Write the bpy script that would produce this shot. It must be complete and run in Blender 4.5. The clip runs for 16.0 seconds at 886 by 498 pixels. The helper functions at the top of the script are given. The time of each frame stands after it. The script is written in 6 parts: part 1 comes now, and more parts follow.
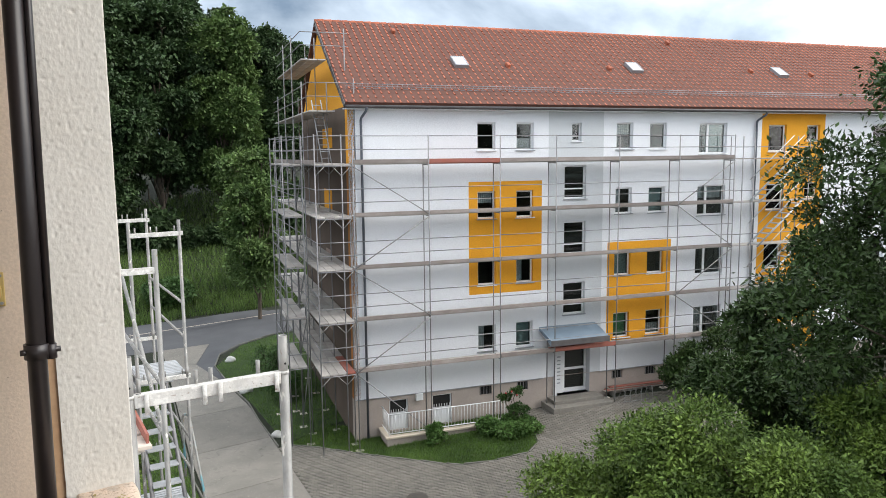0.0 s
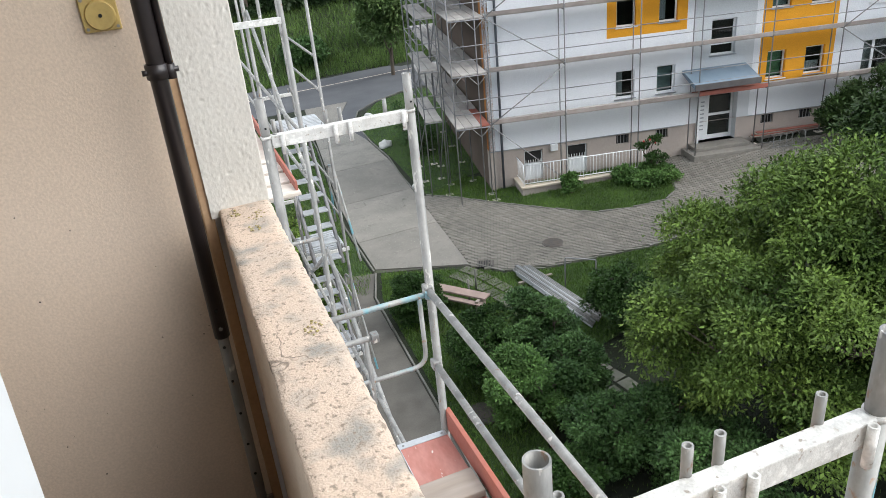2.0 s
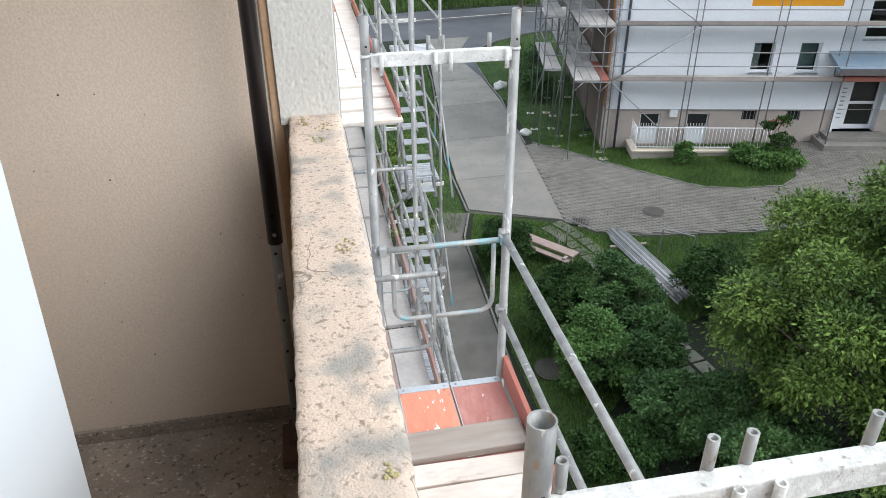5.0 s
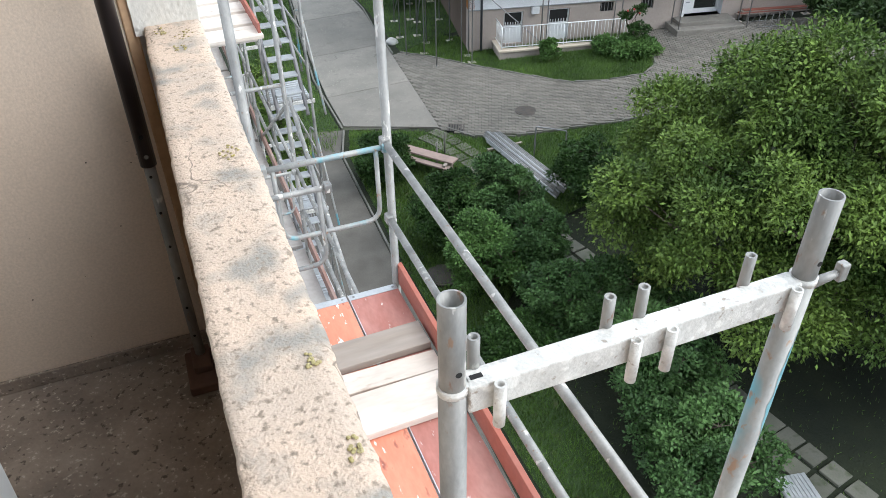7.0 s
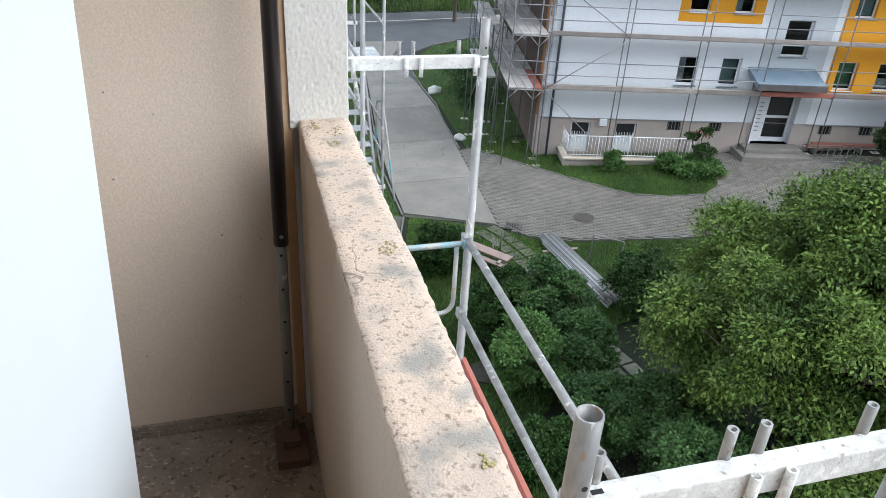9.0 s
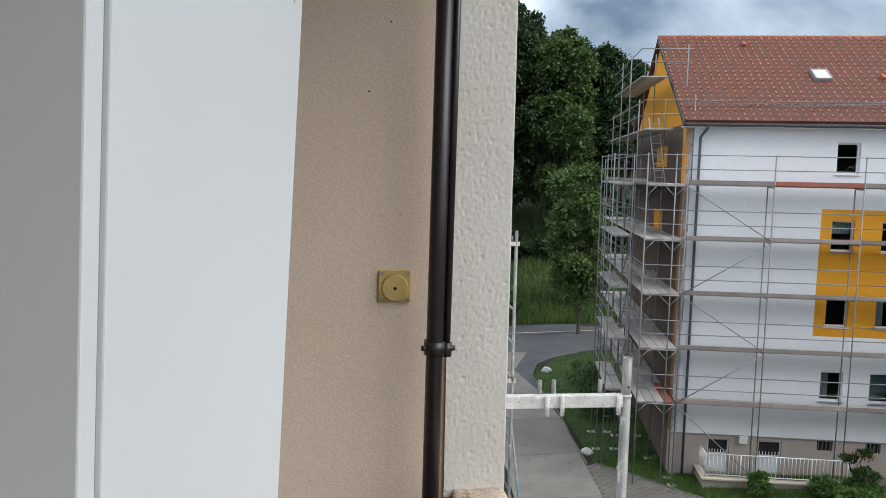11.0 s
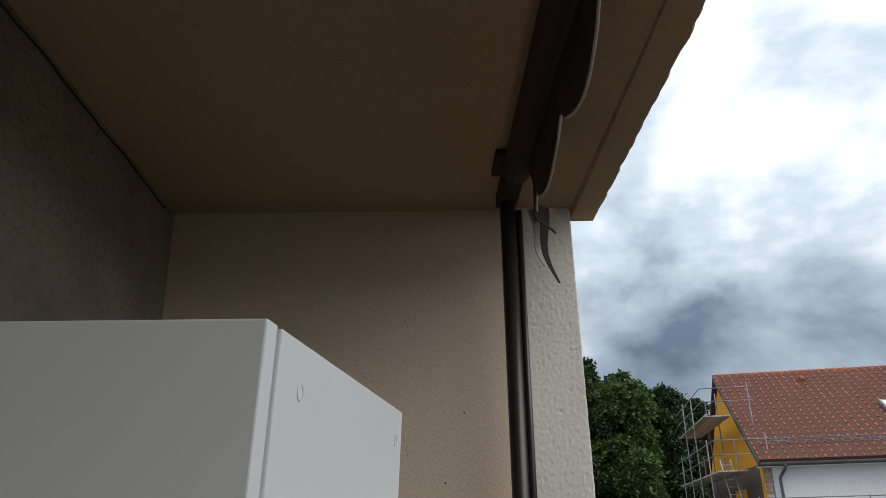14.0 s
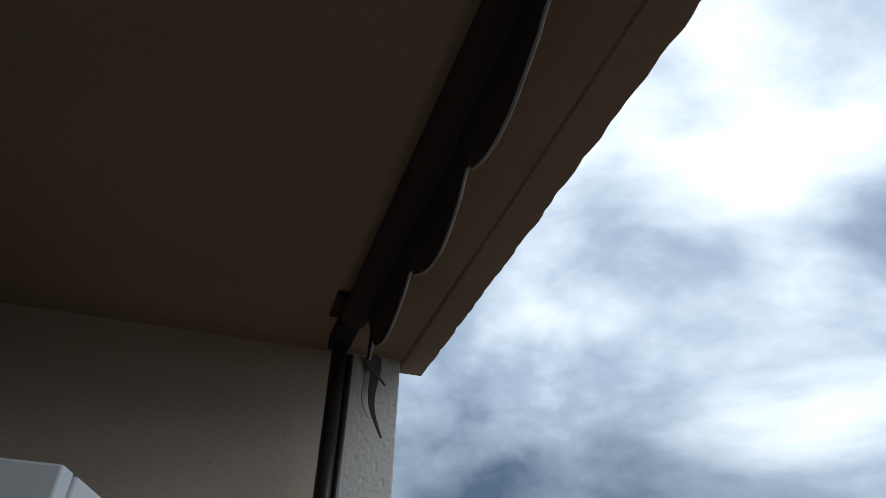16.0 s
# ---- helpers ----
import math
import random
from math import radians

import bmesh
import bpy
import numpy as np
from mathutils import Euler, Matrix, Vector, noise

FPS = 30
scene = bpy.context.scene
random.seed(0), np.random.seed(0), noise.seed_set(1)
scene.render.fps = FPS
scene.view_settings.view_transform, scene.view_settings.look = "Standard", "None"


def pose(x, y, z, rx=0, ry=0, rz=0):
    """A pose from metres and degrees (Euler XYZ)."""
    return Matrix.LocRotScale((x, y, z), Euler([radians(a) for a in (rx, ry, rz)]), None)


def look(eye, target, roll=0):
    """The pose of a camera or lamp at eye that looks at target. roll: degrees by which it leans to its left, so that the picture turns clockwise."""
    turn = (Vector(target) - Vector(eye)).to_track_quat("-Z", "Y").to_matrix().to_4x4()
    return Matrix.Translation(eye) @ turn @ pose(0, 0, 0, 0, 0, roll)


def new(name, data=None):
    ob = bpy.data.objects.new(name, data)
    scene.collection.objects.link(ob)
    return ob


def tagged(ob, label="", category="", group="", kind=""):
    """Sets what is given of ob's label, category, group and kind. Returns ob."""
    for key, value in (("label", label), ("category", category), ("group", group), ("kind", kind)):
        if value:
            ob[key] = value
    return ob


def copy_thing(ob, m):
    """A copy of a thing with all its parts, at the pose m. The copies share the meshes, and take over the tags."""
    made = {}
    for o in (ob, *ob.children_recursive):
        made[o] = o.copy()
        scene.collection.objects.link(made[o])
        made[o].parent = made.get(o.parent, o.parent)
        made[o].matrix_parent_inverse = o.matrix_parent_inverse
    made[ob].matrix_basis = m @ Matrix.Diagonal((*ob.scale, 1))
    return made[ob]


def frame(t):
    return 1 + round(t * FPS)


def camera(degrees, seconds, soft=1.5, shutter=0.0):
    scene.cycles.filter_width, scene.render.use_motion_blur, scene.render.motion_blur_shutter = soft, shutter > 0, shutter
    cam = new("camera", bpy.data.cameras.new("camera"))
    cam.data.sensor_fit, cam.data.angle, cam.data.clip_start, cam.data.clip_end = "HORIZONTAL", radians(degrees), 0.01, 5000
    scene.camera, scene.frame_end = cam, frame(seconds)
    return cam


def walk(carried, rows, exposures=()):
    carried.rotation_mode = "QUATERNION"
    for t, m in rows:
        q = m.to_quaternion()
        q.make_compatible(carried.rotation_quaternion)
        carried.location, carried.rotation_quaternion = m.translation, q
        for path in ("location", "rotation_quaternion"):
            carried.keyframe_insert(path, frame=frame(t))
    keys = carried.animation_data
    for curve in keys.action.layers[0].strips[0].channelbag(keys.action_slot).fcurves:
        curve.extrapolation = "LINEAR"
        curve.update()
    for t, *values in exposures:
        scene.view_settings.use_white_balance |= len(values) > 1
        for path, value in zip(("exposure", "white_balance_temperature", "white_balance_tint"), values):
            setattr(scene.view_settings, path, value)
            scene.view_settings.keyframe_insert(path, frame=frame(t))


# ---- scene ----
cam = camera(62.2, 16.0, soft=0.6)
PATH = [
    (0, (0.089, -0.055, 10.736), (1.115, 1.642, 10.48), -0.6),
    (0.5, (0.08, -0.066, 10.727), (1.082, 1.641, 10.446), -0.7),
    (0.7, (0.075, -0.057, 10.716), (1.038, 1.664, 10.386), -0.7),
    (1, (0.076, -0.071, 10.703), (0.968, 1.668, 10.279), -0.9),
    (1.5, (0.1, -0.065, 10.676), (0.872, 1.665, 10.033), -1.3),
    (2, (0.141, -0.031, 10.628), (0.736, 1.669, 9.757), -5.7),
    (2.5, (0.167, -0.024, 10.625), (0.653, 1.665, 9.671), -5.7),
    (3, (0.198, -0.036, 10.615), (0.612, 1.649, 9.619), -3.9),
    (3.5, (0.232, -0.039, 10.598), (0.601, 1.652, 9.597), -1.8),
    (3.7, (0.238, -0.037, 10.591), (0.583, 1.665, 9.598), -1.6),
    (5.8, (0.236, -0.008, 10.584), (0.572, 1.686, 9.575), 0.4),
    (6, (0.236, -0.013, 10.58), (0.597, 1.656, 9.538), 0.0),
    (6.5, (0.229, -0.031, 10.572), (0.671, 1.582, 9.475), -0.5),
    (7, (0.213, -0.025, 10.551), (0.8, 1.472, 9.362), -1.0),
    (7.5, (0.169, -0.025, 10.554), (0.88, 1.41, 9.356), 0.8),
    (8, (0.12, -0.02, 10.563), (0.826, 1.454, 9.409), 2.0),
    (8.5, (0.082, -0.008, 10.577), (0.701, 1.556, 9.496), 3.7),
    (9, (0.045, -0.015, 10.607), (0.557, 1.651, 9.626), 3.4),
    (9.5, (0.0, -0.023, 10.657), (0.378, 1.762, 9.838), 3.2),
    (9.7, (-0.02, -0.07, 10.695), (0.316, 1.761, 9.964), 3.5),
    (11.8, (-0.025, 0.153, 10.745), (0.127, 2.147, 10.794), -0.1),
    (12, (-0.029, 0.15, 10.756), (0.106, 2.143, 10.867), -0.1),
    (12.5, (-0.043, 0.102, 10.775), (0.087, 2.076, 11.072), 0.1),
    (13, (-0.055, 0.075, 10.784), (0.066, 2.017, 11.246), 0.4),
    (13.5, (-0.059, 0.061, 10.796), (0.03, 1.969, 11.392), -0.8),
    (14, (-0.063, 0.049, 10.806), (0.004, 1.918, 11.514), -1.4),
    (14.5, (-0.065, 0.041, 10.808), (0.032, 1.881, 11.587), -0.6),
    (15, (-0.06, 0.042, 10.815), (0.163, 1.83, 11.684), 1.5),
    (15.5, (-0.058, 0.044, 10.821), (0.29, 1.782, 11.747), 1.6),
    (16, (-0.08, 0.058, 10.828), (0.408, 1.692, 11.872), 1.9),
]
EXPOSE = [(0, -0.02, 6750, 11), (2, 0.08, 6500, 10), (3.5, 0.08, 6250, 10), (6, 0.06, 6200, 9), (7, 0.14, 6200, 9), (8.5, 0.2, 6000, 8), (9.5, -0.03, 6200, 10), (12, -0.72, 6600, 10), (12.5, -0.82, 6650, 10), (13.5, -0.95, 6700, 11), (15, -1.14, 6250, 9), (16, -1.55, 5850, 8)]
walk(cam, [(t, look(eye, target, roll)) for t, eye, target, roll in PATH], EXPOSE)

# ---- world, sun, exposure ----
world = bpy.data.worlds.new("world")
scene.world = world
world.use_nodes = True
wn, wl = world.node_tree.nodes, world.node_tree.links
wn.clear()
w_out = wn.new("ShaderNodeOutputWorld")
w_bg = wn.new("ShaderNodeBackground")
w_sky = wn.new("ShaderNodeTexSky")
w_sky.sky_type, w_sky.sun_disc = "NISHITA", False
w_sky.sun_elevation, w_sky.sun_rotation = radians(40), radians(122)
w_coord = wn.new("ShaderNodeTexCoord")
w_map = wn.new("ShaderNodeMapping")
w_map.inputs["Scale"].default_value = (1.0, 1.0, 1.9)
w_map.inputs["Location"].default_value = (0.1, 0.55, 0.2)
w_noise = wn.new("ShaderNodeTexNoise")
w_noise.inputs["Scale"].default_value, w_noise.inputs["Detail"].default_value = 2.1, 10.0
w_noise.inputs["Roughness"].default_value, w_noise.inputs["Distortion"].default_value = 0.52, 0.25
w_ramp = wn.new("ShaderNodeValToRGB")
ramp = w_ramp.color_ramp
ramp.elements[0].position, ramp.elements[0].color = 0.36, (0.34, 0.47, 0.64, 1)
ramp.elements[1].position, ramp.elements[1].color = 0.64, (2.7, 2.73, 2.73, 1)
mid = ramp.elements.new(0.49)
mid.color = (1.15, 1.33, 1.52, 1)
w_gain = wn.new("ShaderNodeMix")
w_gain.data_type, w_gain.blend_type = "RGBA", "MULTIPLY"
w_gain.inputs["Factor"].default_value = 1.0
w_gain.inputs["B"].default_value = (9.0, 9.0, 9.0, 1)
w_mix = wn.new("ShaderNodeMix")
w_mix.data_type = "RGBA"
w_mix.inputs["Factor"].default_value = 0.9
wl.new(w_coord.outputs["Generated"], w_map.inputs["Vector"])
wl.new(w_map.outputs["Vector"], w_noise.inputs["Vector"])
wl.new(w_noise.outputs["Fac"], w_ramp.inputs["Fac"])
wl.new(w_ramp.outputs["Color"], w_gain.inputs["A"])
wl.new(w_sky.outputs["Color"], w_mix.inputs["A"])
wl.new(w_gain.outputs["Result"], w_mix.inputs["B"])
# the cloud cover is thicker towards the horizon
w_sep = wn.new("ShaderNodeSeparateXYZ")
w_low = wn.new("ShaderNodeMapRange")
w_low.inputs["From Min"].default_value, w_low.inputs["From Max"].default_value = 0.04, 0.36
w_low.inputs["To Min"].default_value, w_low.inputs["To Max"].default_value = 0.0, 1.0
w_dim = wn.new("ShaderNodeMix")
w_dim.data_type, w_dim.blend_type = "RGBA", "MULTIPLY"
w_dim.inputs["Factor"].default_value = 1.0
wl.new(w_coord.outputs["Generated"], w_sep.inputs["Vector"])
# the bank lies away from the sun; towards it the cover is thin and bright down to the horizon
w_side = wn.new("ShaderNodeVectorMath")
w_side.operation = "DOT_PRODUCT"
w_side.inputs[1].default_value = (0.80, -0.60, 0.0)
w_pos = wn.new("ShaderNodeMath")
w_pos.operation = "MAXIMUM"
w_pos.inputs[1].default_value = 0.0
w_lift = wn.new("ShaderNodeMath")
w_lift.operation = "MULTIPLY_ADD"
w_lift.inputs[1].default_value = 0.45
wl.new(w_coord.outputs["Generated"], w_side.inputs[0])
wl.new(w_side.outputs["Value"], w_pos.inputs[0])
wl.new(w_pos.outputs["Value"], w_lift.inputs[0])
wl.new(w_sep.outputs["Z"], w_lift.inputs[2])
wl.new(w_lift.outputs["Value"], w_low.inputs["Value"])
wl.new(w_mix.outputs["Result"], w_dim.inputs["A"])
w_bank = wn.new("ShaderNodeMix")
w_bank.data_type = "RGBA"
w_bank.inputs["A"].default_value, w_bank.inputs["B"].default_value = (0.24, 0.285, 0.335, 1), (1.08, 1.08, 1.08, 1)
wl.new(w_low.outputs["Result"], w_bank.inputs["Factor"])
wl.new(w_bank.outputs["Result"], w_dim.inputs["B"])
wl.new(w_dim.outputs["Result"], w_bg.inputs["Color"])
w_bg.inputs["Strength"].default_value = 0.14
wl.new(w_bg.outputs["Background"], w_out.inputs["Surface"])

sun = new("sun", bpy.data.lights.new("sun", "SUN"))
sun.data.energy, sun.data.angle, sun.data.color = 3.0, radians(50), (1.0, 0.96, 0.9)
sun.matrix_world = look((24, -15, 29), (0, 2, 5))

# ---- materials ----
def mat(name, base, other=None, scale=3.0, fine=60.0, rough=0.8, metal=0.0, bump=0.2, dist=0.01, spots=None, spot_scale=25.0, spot_at=0.62, wave=0.0, each=0.0, stretch=(1, 1, 1), local=False, spec=0.5, soft=0.07, extra=None, cracks=None):
    """A surface with slow patches from base to other, fine grain, optional spots of a third colour, and relief."""
    m = bpy.data.materials.new(name)
    m.use_nodes = True
    n, l = m.node_tree.nodes, m.node_tree.links
    b = n["Principled BSDF"]
    b.inputs["Roughness"].default_value, b.inputs["Metallic"].default_value = rough, metal
    b.inputs["Specular IOR Level"].default_value = spec
    if local:
        co = n.new("ShaderNodeTexCoord").outputs["Object"]
    else:
        co = n.new("ShaderNodeNewGeometry").outputs["Position"]
    mp = n.new("ShaderNodeMapping")
    mp.inputs["Scale"].default_value = stretch
    l.new(co, mp.inputs["Vector"])
    def tex(sc, det=5.0):
        t = n.new("ShaderNodeTexNoise")
        t.inputs["Scale"].default_value, t.inputs["Detail"].default_value = sc, det
        l.new(mp.outputs["Vector"], t.inputs["Vector"])
        return t.outputs["Fac"]
    def mix(kind, f, a, c):
        x = n.new("ShaderNodeMix")
        x.data_type, x.blend_type = "RGBA", kind
        for key, v in (("Factor", f), ("A", a), ("B", c)):
            if isinstance(v, (int, float)):
                x.inputs[key].default_value = v
            elif isinstance(v, tuple):
                x.inputs[key].default_value = (*v, 1)
            else:
                l.new(v, x.inputs[key])
        return x.outputs["Result"]
    def ramp_of(v, lo, hi):
        r = n.new("ShaderNodeMapRange")
        r.inputs["From Min"].default_value, r.inputs["From Max"].default_value = lo, hi
        l.new(v, r.inputs["Value"])
        return r.outputs["Result"]
    other = other or tuple(c * 0.8 for c in base)
    big, small = tex(scale), tex(fine, 3.0)
    col = mix("MIX", ramp_of(big, 0.35, 0.68), base, other)
    grain = ramp_of(small, 0.2, 0.8)
    col = mix("MULTIPLY", 0.35, col, mix("MIX", grain, (0.6, 0.6, 0.6), (1.2, 1.2, 1.2)))
    if spots:
        col = mix("MIX", ramp_of(tex(spot_scale, 6.0), spot_at, spot_at + soft), col, spots)
    if extra:
        col = mix("MIX", ramp_of(tex(extra[1], 8.0), extra[2], extra[2] + extra[3]), col, extra[0])
    if cracks:
        warp = n.new("ShaderNodeTexNoise")
        warp.inputs["Scale"].default_value, warp.inputs["Detail"].default_value = cracks[0] * 2.5, 4.0
        l.new(mp.outputs["Vector"], warp.inputs["Vector"])
        moved = n.new("ShaderNodeVectorMath")
        moved.operation = "MULTIPLY_ADD"
        l.new(warp.outputs["Color"], moved.inputs[0])
        moved.inputs[1].default_value = (0.5 / cracks[0],) * 3
        l.new(mp.outputs["Vector"], moved.inputs[2])
        vor = n.new("ShaderNodeTexVoronoi")
        vor.feature = "DISTANCE_TO_EDGE"
        vor.inputs["Scale"].default_value = cracks[0]
        l.new(moved.outputs[0], vor.inputs["Vector"])
        # only some stretches of the net have opened
        worn = mix("MIX", ramp_of(tex(cracks[0] * 1.3, 2.0), 0.47, 0.56), (0.0, 0.0, 0.0), (1.0, 1.0, 1.0))
        line = mix("MIX", ramp_of(vor.outputs["Distance"], cracks[1] * 0.3, cracks[1]), (1.0, 1.0, 1.0), (0.0, 0.0, 0.0))
        col = mix("MIX", mix("MULTIPLY", 1.0, worn, line), col, cracks[2])
    if each:
        info = n.new("ShaderNodeObjectInfo")
        geo = n.new("ShaderNodeNewGeometry")
        add = n.new("ShaderNodeMath")
        add.operation = "ADD"
        l.new(info.outputs["Random"], add.inputs[0])
        l.new(geo.outputs["Random Per Island"], add.inputs[1])
        fr = n.new("ShaderNodeMath")
        fr.operation = "FRACT"
        l.new(add.outputs[0], fr.inputs[0])
        lo, hi = 1 - each, 1 + each
        col = mix("MULTIPLY", 1.0, col, mix("MIX", fr.outputs[0], (lo, lo, lo), (hi, hi, hi)))
    l.new(col, b.inputs["Base Color"])
    if bump:
        bp = n.new("ShaderNodeBump")
        bp.inputs["Strength"].default_value, bp.inputs["Distance"].default_value = bump, dist
        l.new(small, bp.inputs["Height"])
        l.new(bp.outputs["Normal"], b.inputs["Normal"])
    return m


def leaf_mat(name, a, c, glow=0.25):
    m = mat(name, a, c, scale=0.9, fine=9.0, rough=0.55, bump=0.0, each=0.45, spec=0.25)
    n, l = m.node_tree.nodes, m.node_tree.links
    b, out = n["Principled BSDF"], n["Material Output"]
    tr = n.new("ShaderNodeBsdfTranslucent")
    src = b.inputs["Base Color"].links[0].from_socket
    l.new(src, tr.inputs["Color"])
    mx = n.new("ShaderNodeMixShader")
    mx.inputs["Fac"].default_value = glow
    l.new(b.outputs["BSDF"], mx.inputs[1])
    l.new(tr.outputs["BSDF"], mx.inputs[2])
    l.new(mx.outputs["Shader"], out.inputs["Surface"])
    return m


def glass_mat(name, tint=(0.75, 0.8, 0.8)):
    m = bpy.data.materials.new(name)
    m.use_nodes = True
    n, l = m.node_tree.nodes, m.node_tree.links
    n.remove(n["Principled BSDF"])
    t, g, f, x = n.new("ShaderNodeBsdfTransparent"), n.new("ShaderNodeBsdfGlossy"), n.new("ShaderNodeFresnel"), n.new("ShaderNodeMixShader")
    t.inputs["Color"].default_value = (*tint, 1)
    g.inputs["Roughness"].default_value = 0.02
    f.inputs["IOR"].default_value = 1.5
    l.new(f.outputs["Fac"], x.inputs["Fac"])
    l.new(t.outputs["BSDF"], x.inputs[1])
    l.new(g.outputs["BSDF"], x.inputs[2])
    l.new(x.outputs["Shader"], n["Material Output"].inputs["Surface"])
    return m


M_BEIGE = mat("beige_paint", (0.62, 0.50, 0.395), (0.68, 0.56, 0.455), scale=1.3, fine=160, rough=0.85, bump=0.25, dist=0.003, spots=(0.45, 0.36, 0.29), spot_scale=30, spot_at=0.74)
# ceiling and beam lip: brown kept dark to carry the loggia's shade
M_CEIL = mat("ceiling_shade_brown", (0.33, 0.24, 0.155), (0.385, 0.285, 0.19), scale=1.4, fine=160, rough=0.9, bump=0.2, dist=0.003)
M_BROWN = mat("brown_paint", (0.44, 0.27, 0.15), (0.5, 0.33, 0.2), scale=3, fine=70, rough=0.8, bump=0.2, dist=0.003)
M_ROUGHCAST = mat("white_roughcast", (0.68, 0.655, 0.61), (0.62, 0.59, 0.54), scale=4, fine=130, rough=0.95, bump=0.35, dist=0.003, spots=(0.40, 0.365, 0.31), spot_scale=75, spot_at=0.71, soft=0.03, stretch=(1, 1, 0.7))
# cream plaster, colour lowered to hold the shade of the loggia's corner
M_OLDPLASTER = mat("old_plaster_shaded", (0.29, 0.25, 0.19), (0.20, 0.175, 0.135), scale=4, fine=55, rough=0.95, bump=0.9, dist=0.012)
M_COPING = mat("weathered_concrete", (0.62, 0.48, 0.375), (0.53, 0.43, 0.35), scale=7, fine=280, rough=0.97, bump=0.75, dist=0.003, spots=(0.31, 0.285, 0.25), spot_scale=13, spot_at=0.50, soft=0.16, extra=((0.27, 0.215, 0.165), 120, 0.55, 0.13), cracks=(2.3, 0.004, (0.24, 0.19, 0.15)))
M_MOSS = mat("yellow_lichen", (0.36, 0.30, 0.12), (0.42, 0.36, 0.2), scale=30, fine=180, rough=1, bump=0.8, dist=0.004)
M_FLOOR = mat("loggia_floor", (0.35, 0.285, 0.235), (0.21, 0.17, 0.14), scale=6, fine=90, rough=0.9, bump=0.7, dist=0.004, spots=(0.5, 0.43, 0.36), spot_scale=90, spot_at=0.61, extra=((0.12, 0.095, 0.075), 55, 0.60, 0.06))
M_WHITE = mat("white_board", (0.70, 0.725, 0.735), (0.68, 0.705, 0.72), scale=0.6, fine=1.5, rough=0.4, bump=0.0)
M_GROOVE = mat("grey_edge", (0.30, 0.31, 0.32), rough=0.5, bump=0.0)
M_POLE = mat("dark_brown_lacquer", (0.022, 0.018, 0.019), (0.03, 0.024, 0.024), scale=6, fine=80, rough=0.35, bump=0.05, dist=0.002)
M_STEEL = mat("galvanised_steel", (0.31, 0.305, 0.29), (0.19, 0.19, 0.185), scale=13, fine=140, rough=0.55, metal=0.3, bump=0.25, dist=0.002, spots=(0.55, 0.53, 0.49), spot_scale=22, spot_at=0.62, soft=0.05, extra=((0.22, 0.15, 0.11), 55, 0.64, 0.06), stretch=(1, 1, 0.4))
M_STEELPAINT = mat("plaster_splashed_steel", (0.64, 0.63, 0.60), (0.47, 0.46, 0.44), scale=14, fine=160, rough=0.75, metal=0.1, bump=0.6, dist=0.003, spots=(0.30, 0.26, 0.22), spot_scale=60, spot_at=0.60, soft=0.08, extra=((0.70, 0.69, 0.66), 30, 0.54, 0.10))
M_STEELBLUE = mat("steel_with_blue_paint", (0.36, 0.36, 0.34), (0.25, 0.25, 0.24), scale=9, fine=110, rough=0.55, metal=0.3, bump=0.3, dist=0.002, spots=(0.15, 0.35, 0.41), spot_scale=4, spot_at=0.55, soft=0.08, extra=((0.30, 0.20, 0.14), 40, 0.62, 0.06), stretch=(1, 1, 0.5))
M_BLUEPAINT = mat("worn_blue_paint", (0.13, 0.36, 0.43), (0.20, 0.37, 0.41), scale=14, fine=120, rough=0.6, bump=0.25, dist=0.001, spots=(0.36, 0.36, 0.34), spot_scale=40, spot_at=0.56, soft=0.06)
M_OLDSTEEL = mat("dull_scaffold_steel", (0.22, 0.22, 0.23), (0.30, 0.29, 0.29), scale=2, fine=30, rough=0.6, metal=0.3, bump=0.1, dist=0.003)
M_ALU = mat("aluminium", (0.52, 0.53, 0.54), (0.42, 0.43, 0.44), scale=5, fine=60, rough=0.45, metal=0.5, bump=0.1, dist=0.002)
M_REDDECK = mat("red_painted_plank", (0.60, 0.20, 0.12), (0.68, 0.27, 0.17), scale=4, fine=40, rough=0.75, bump=0.3, dist=0.002, spots=(0.30, 0.10, 0.07), spot_scale=16, spot_at=0.62, stretch=(1, 0.35, 1), extra=((0.78, 0.68, 0.62), 34, 0.66, 0.04))
M_REDDARK = mat("dark_red_plank", (0.38, 0.13, 0.10), (0.48, 0.24, 0.2), scale=5, fine=40, rough=0.6, bump=0.25, dist=0.002, spots=(0.66, 0.6, 0.55), spot_scale=26, spot_at=0.65, stretch=(1, 0.4, 1))
M_WHITEPLANK = mat("whitened_plank", (0.68, 0.62, 0.56), (0.56, 0.48, 0.41), scale=5, fine=35, rough=0.85, bump=0.4, dist=0.003, spots=(0.36, 0.28, 0.22), spot_scale=10, spot_at=0.64, stretch=(0.3, 1, 1))
M_GREYPLANK = mat("weathered_plank", (0.27, 0.22, 0.18), (0.36, 0.31, 0.27), scale=6, fine=30, rough=0.9, bump=0.6, dist=0.004, spots=(0.6, 0.56, 0.52), spot_scale=14, spot_at=0.68, stretch=(0.15, 1, 1))
M_DECK = mat("scaffold_plank", (0.46, 0.43, 0.40), (0.36, 0.33, 0.31), scale=2, fine=20, rough=0.9, bump=0.3, dist=0.004, each=0.2)
M_TOE = mat("toe_board", (0.24, 0.20, 0.18), (0.30, 0.26, 0.24), scale=1.5, fine=14, rough=0.9, bump=0.3, dist=0.004, each=0.25)
M_REDTOE = mat("red_toe_board", (0.36, 0.11, 0.075), (0.31, 0.125, 0.1), scale=3, fine=25, rough=0.8, bump=0.25, dist=0.003)
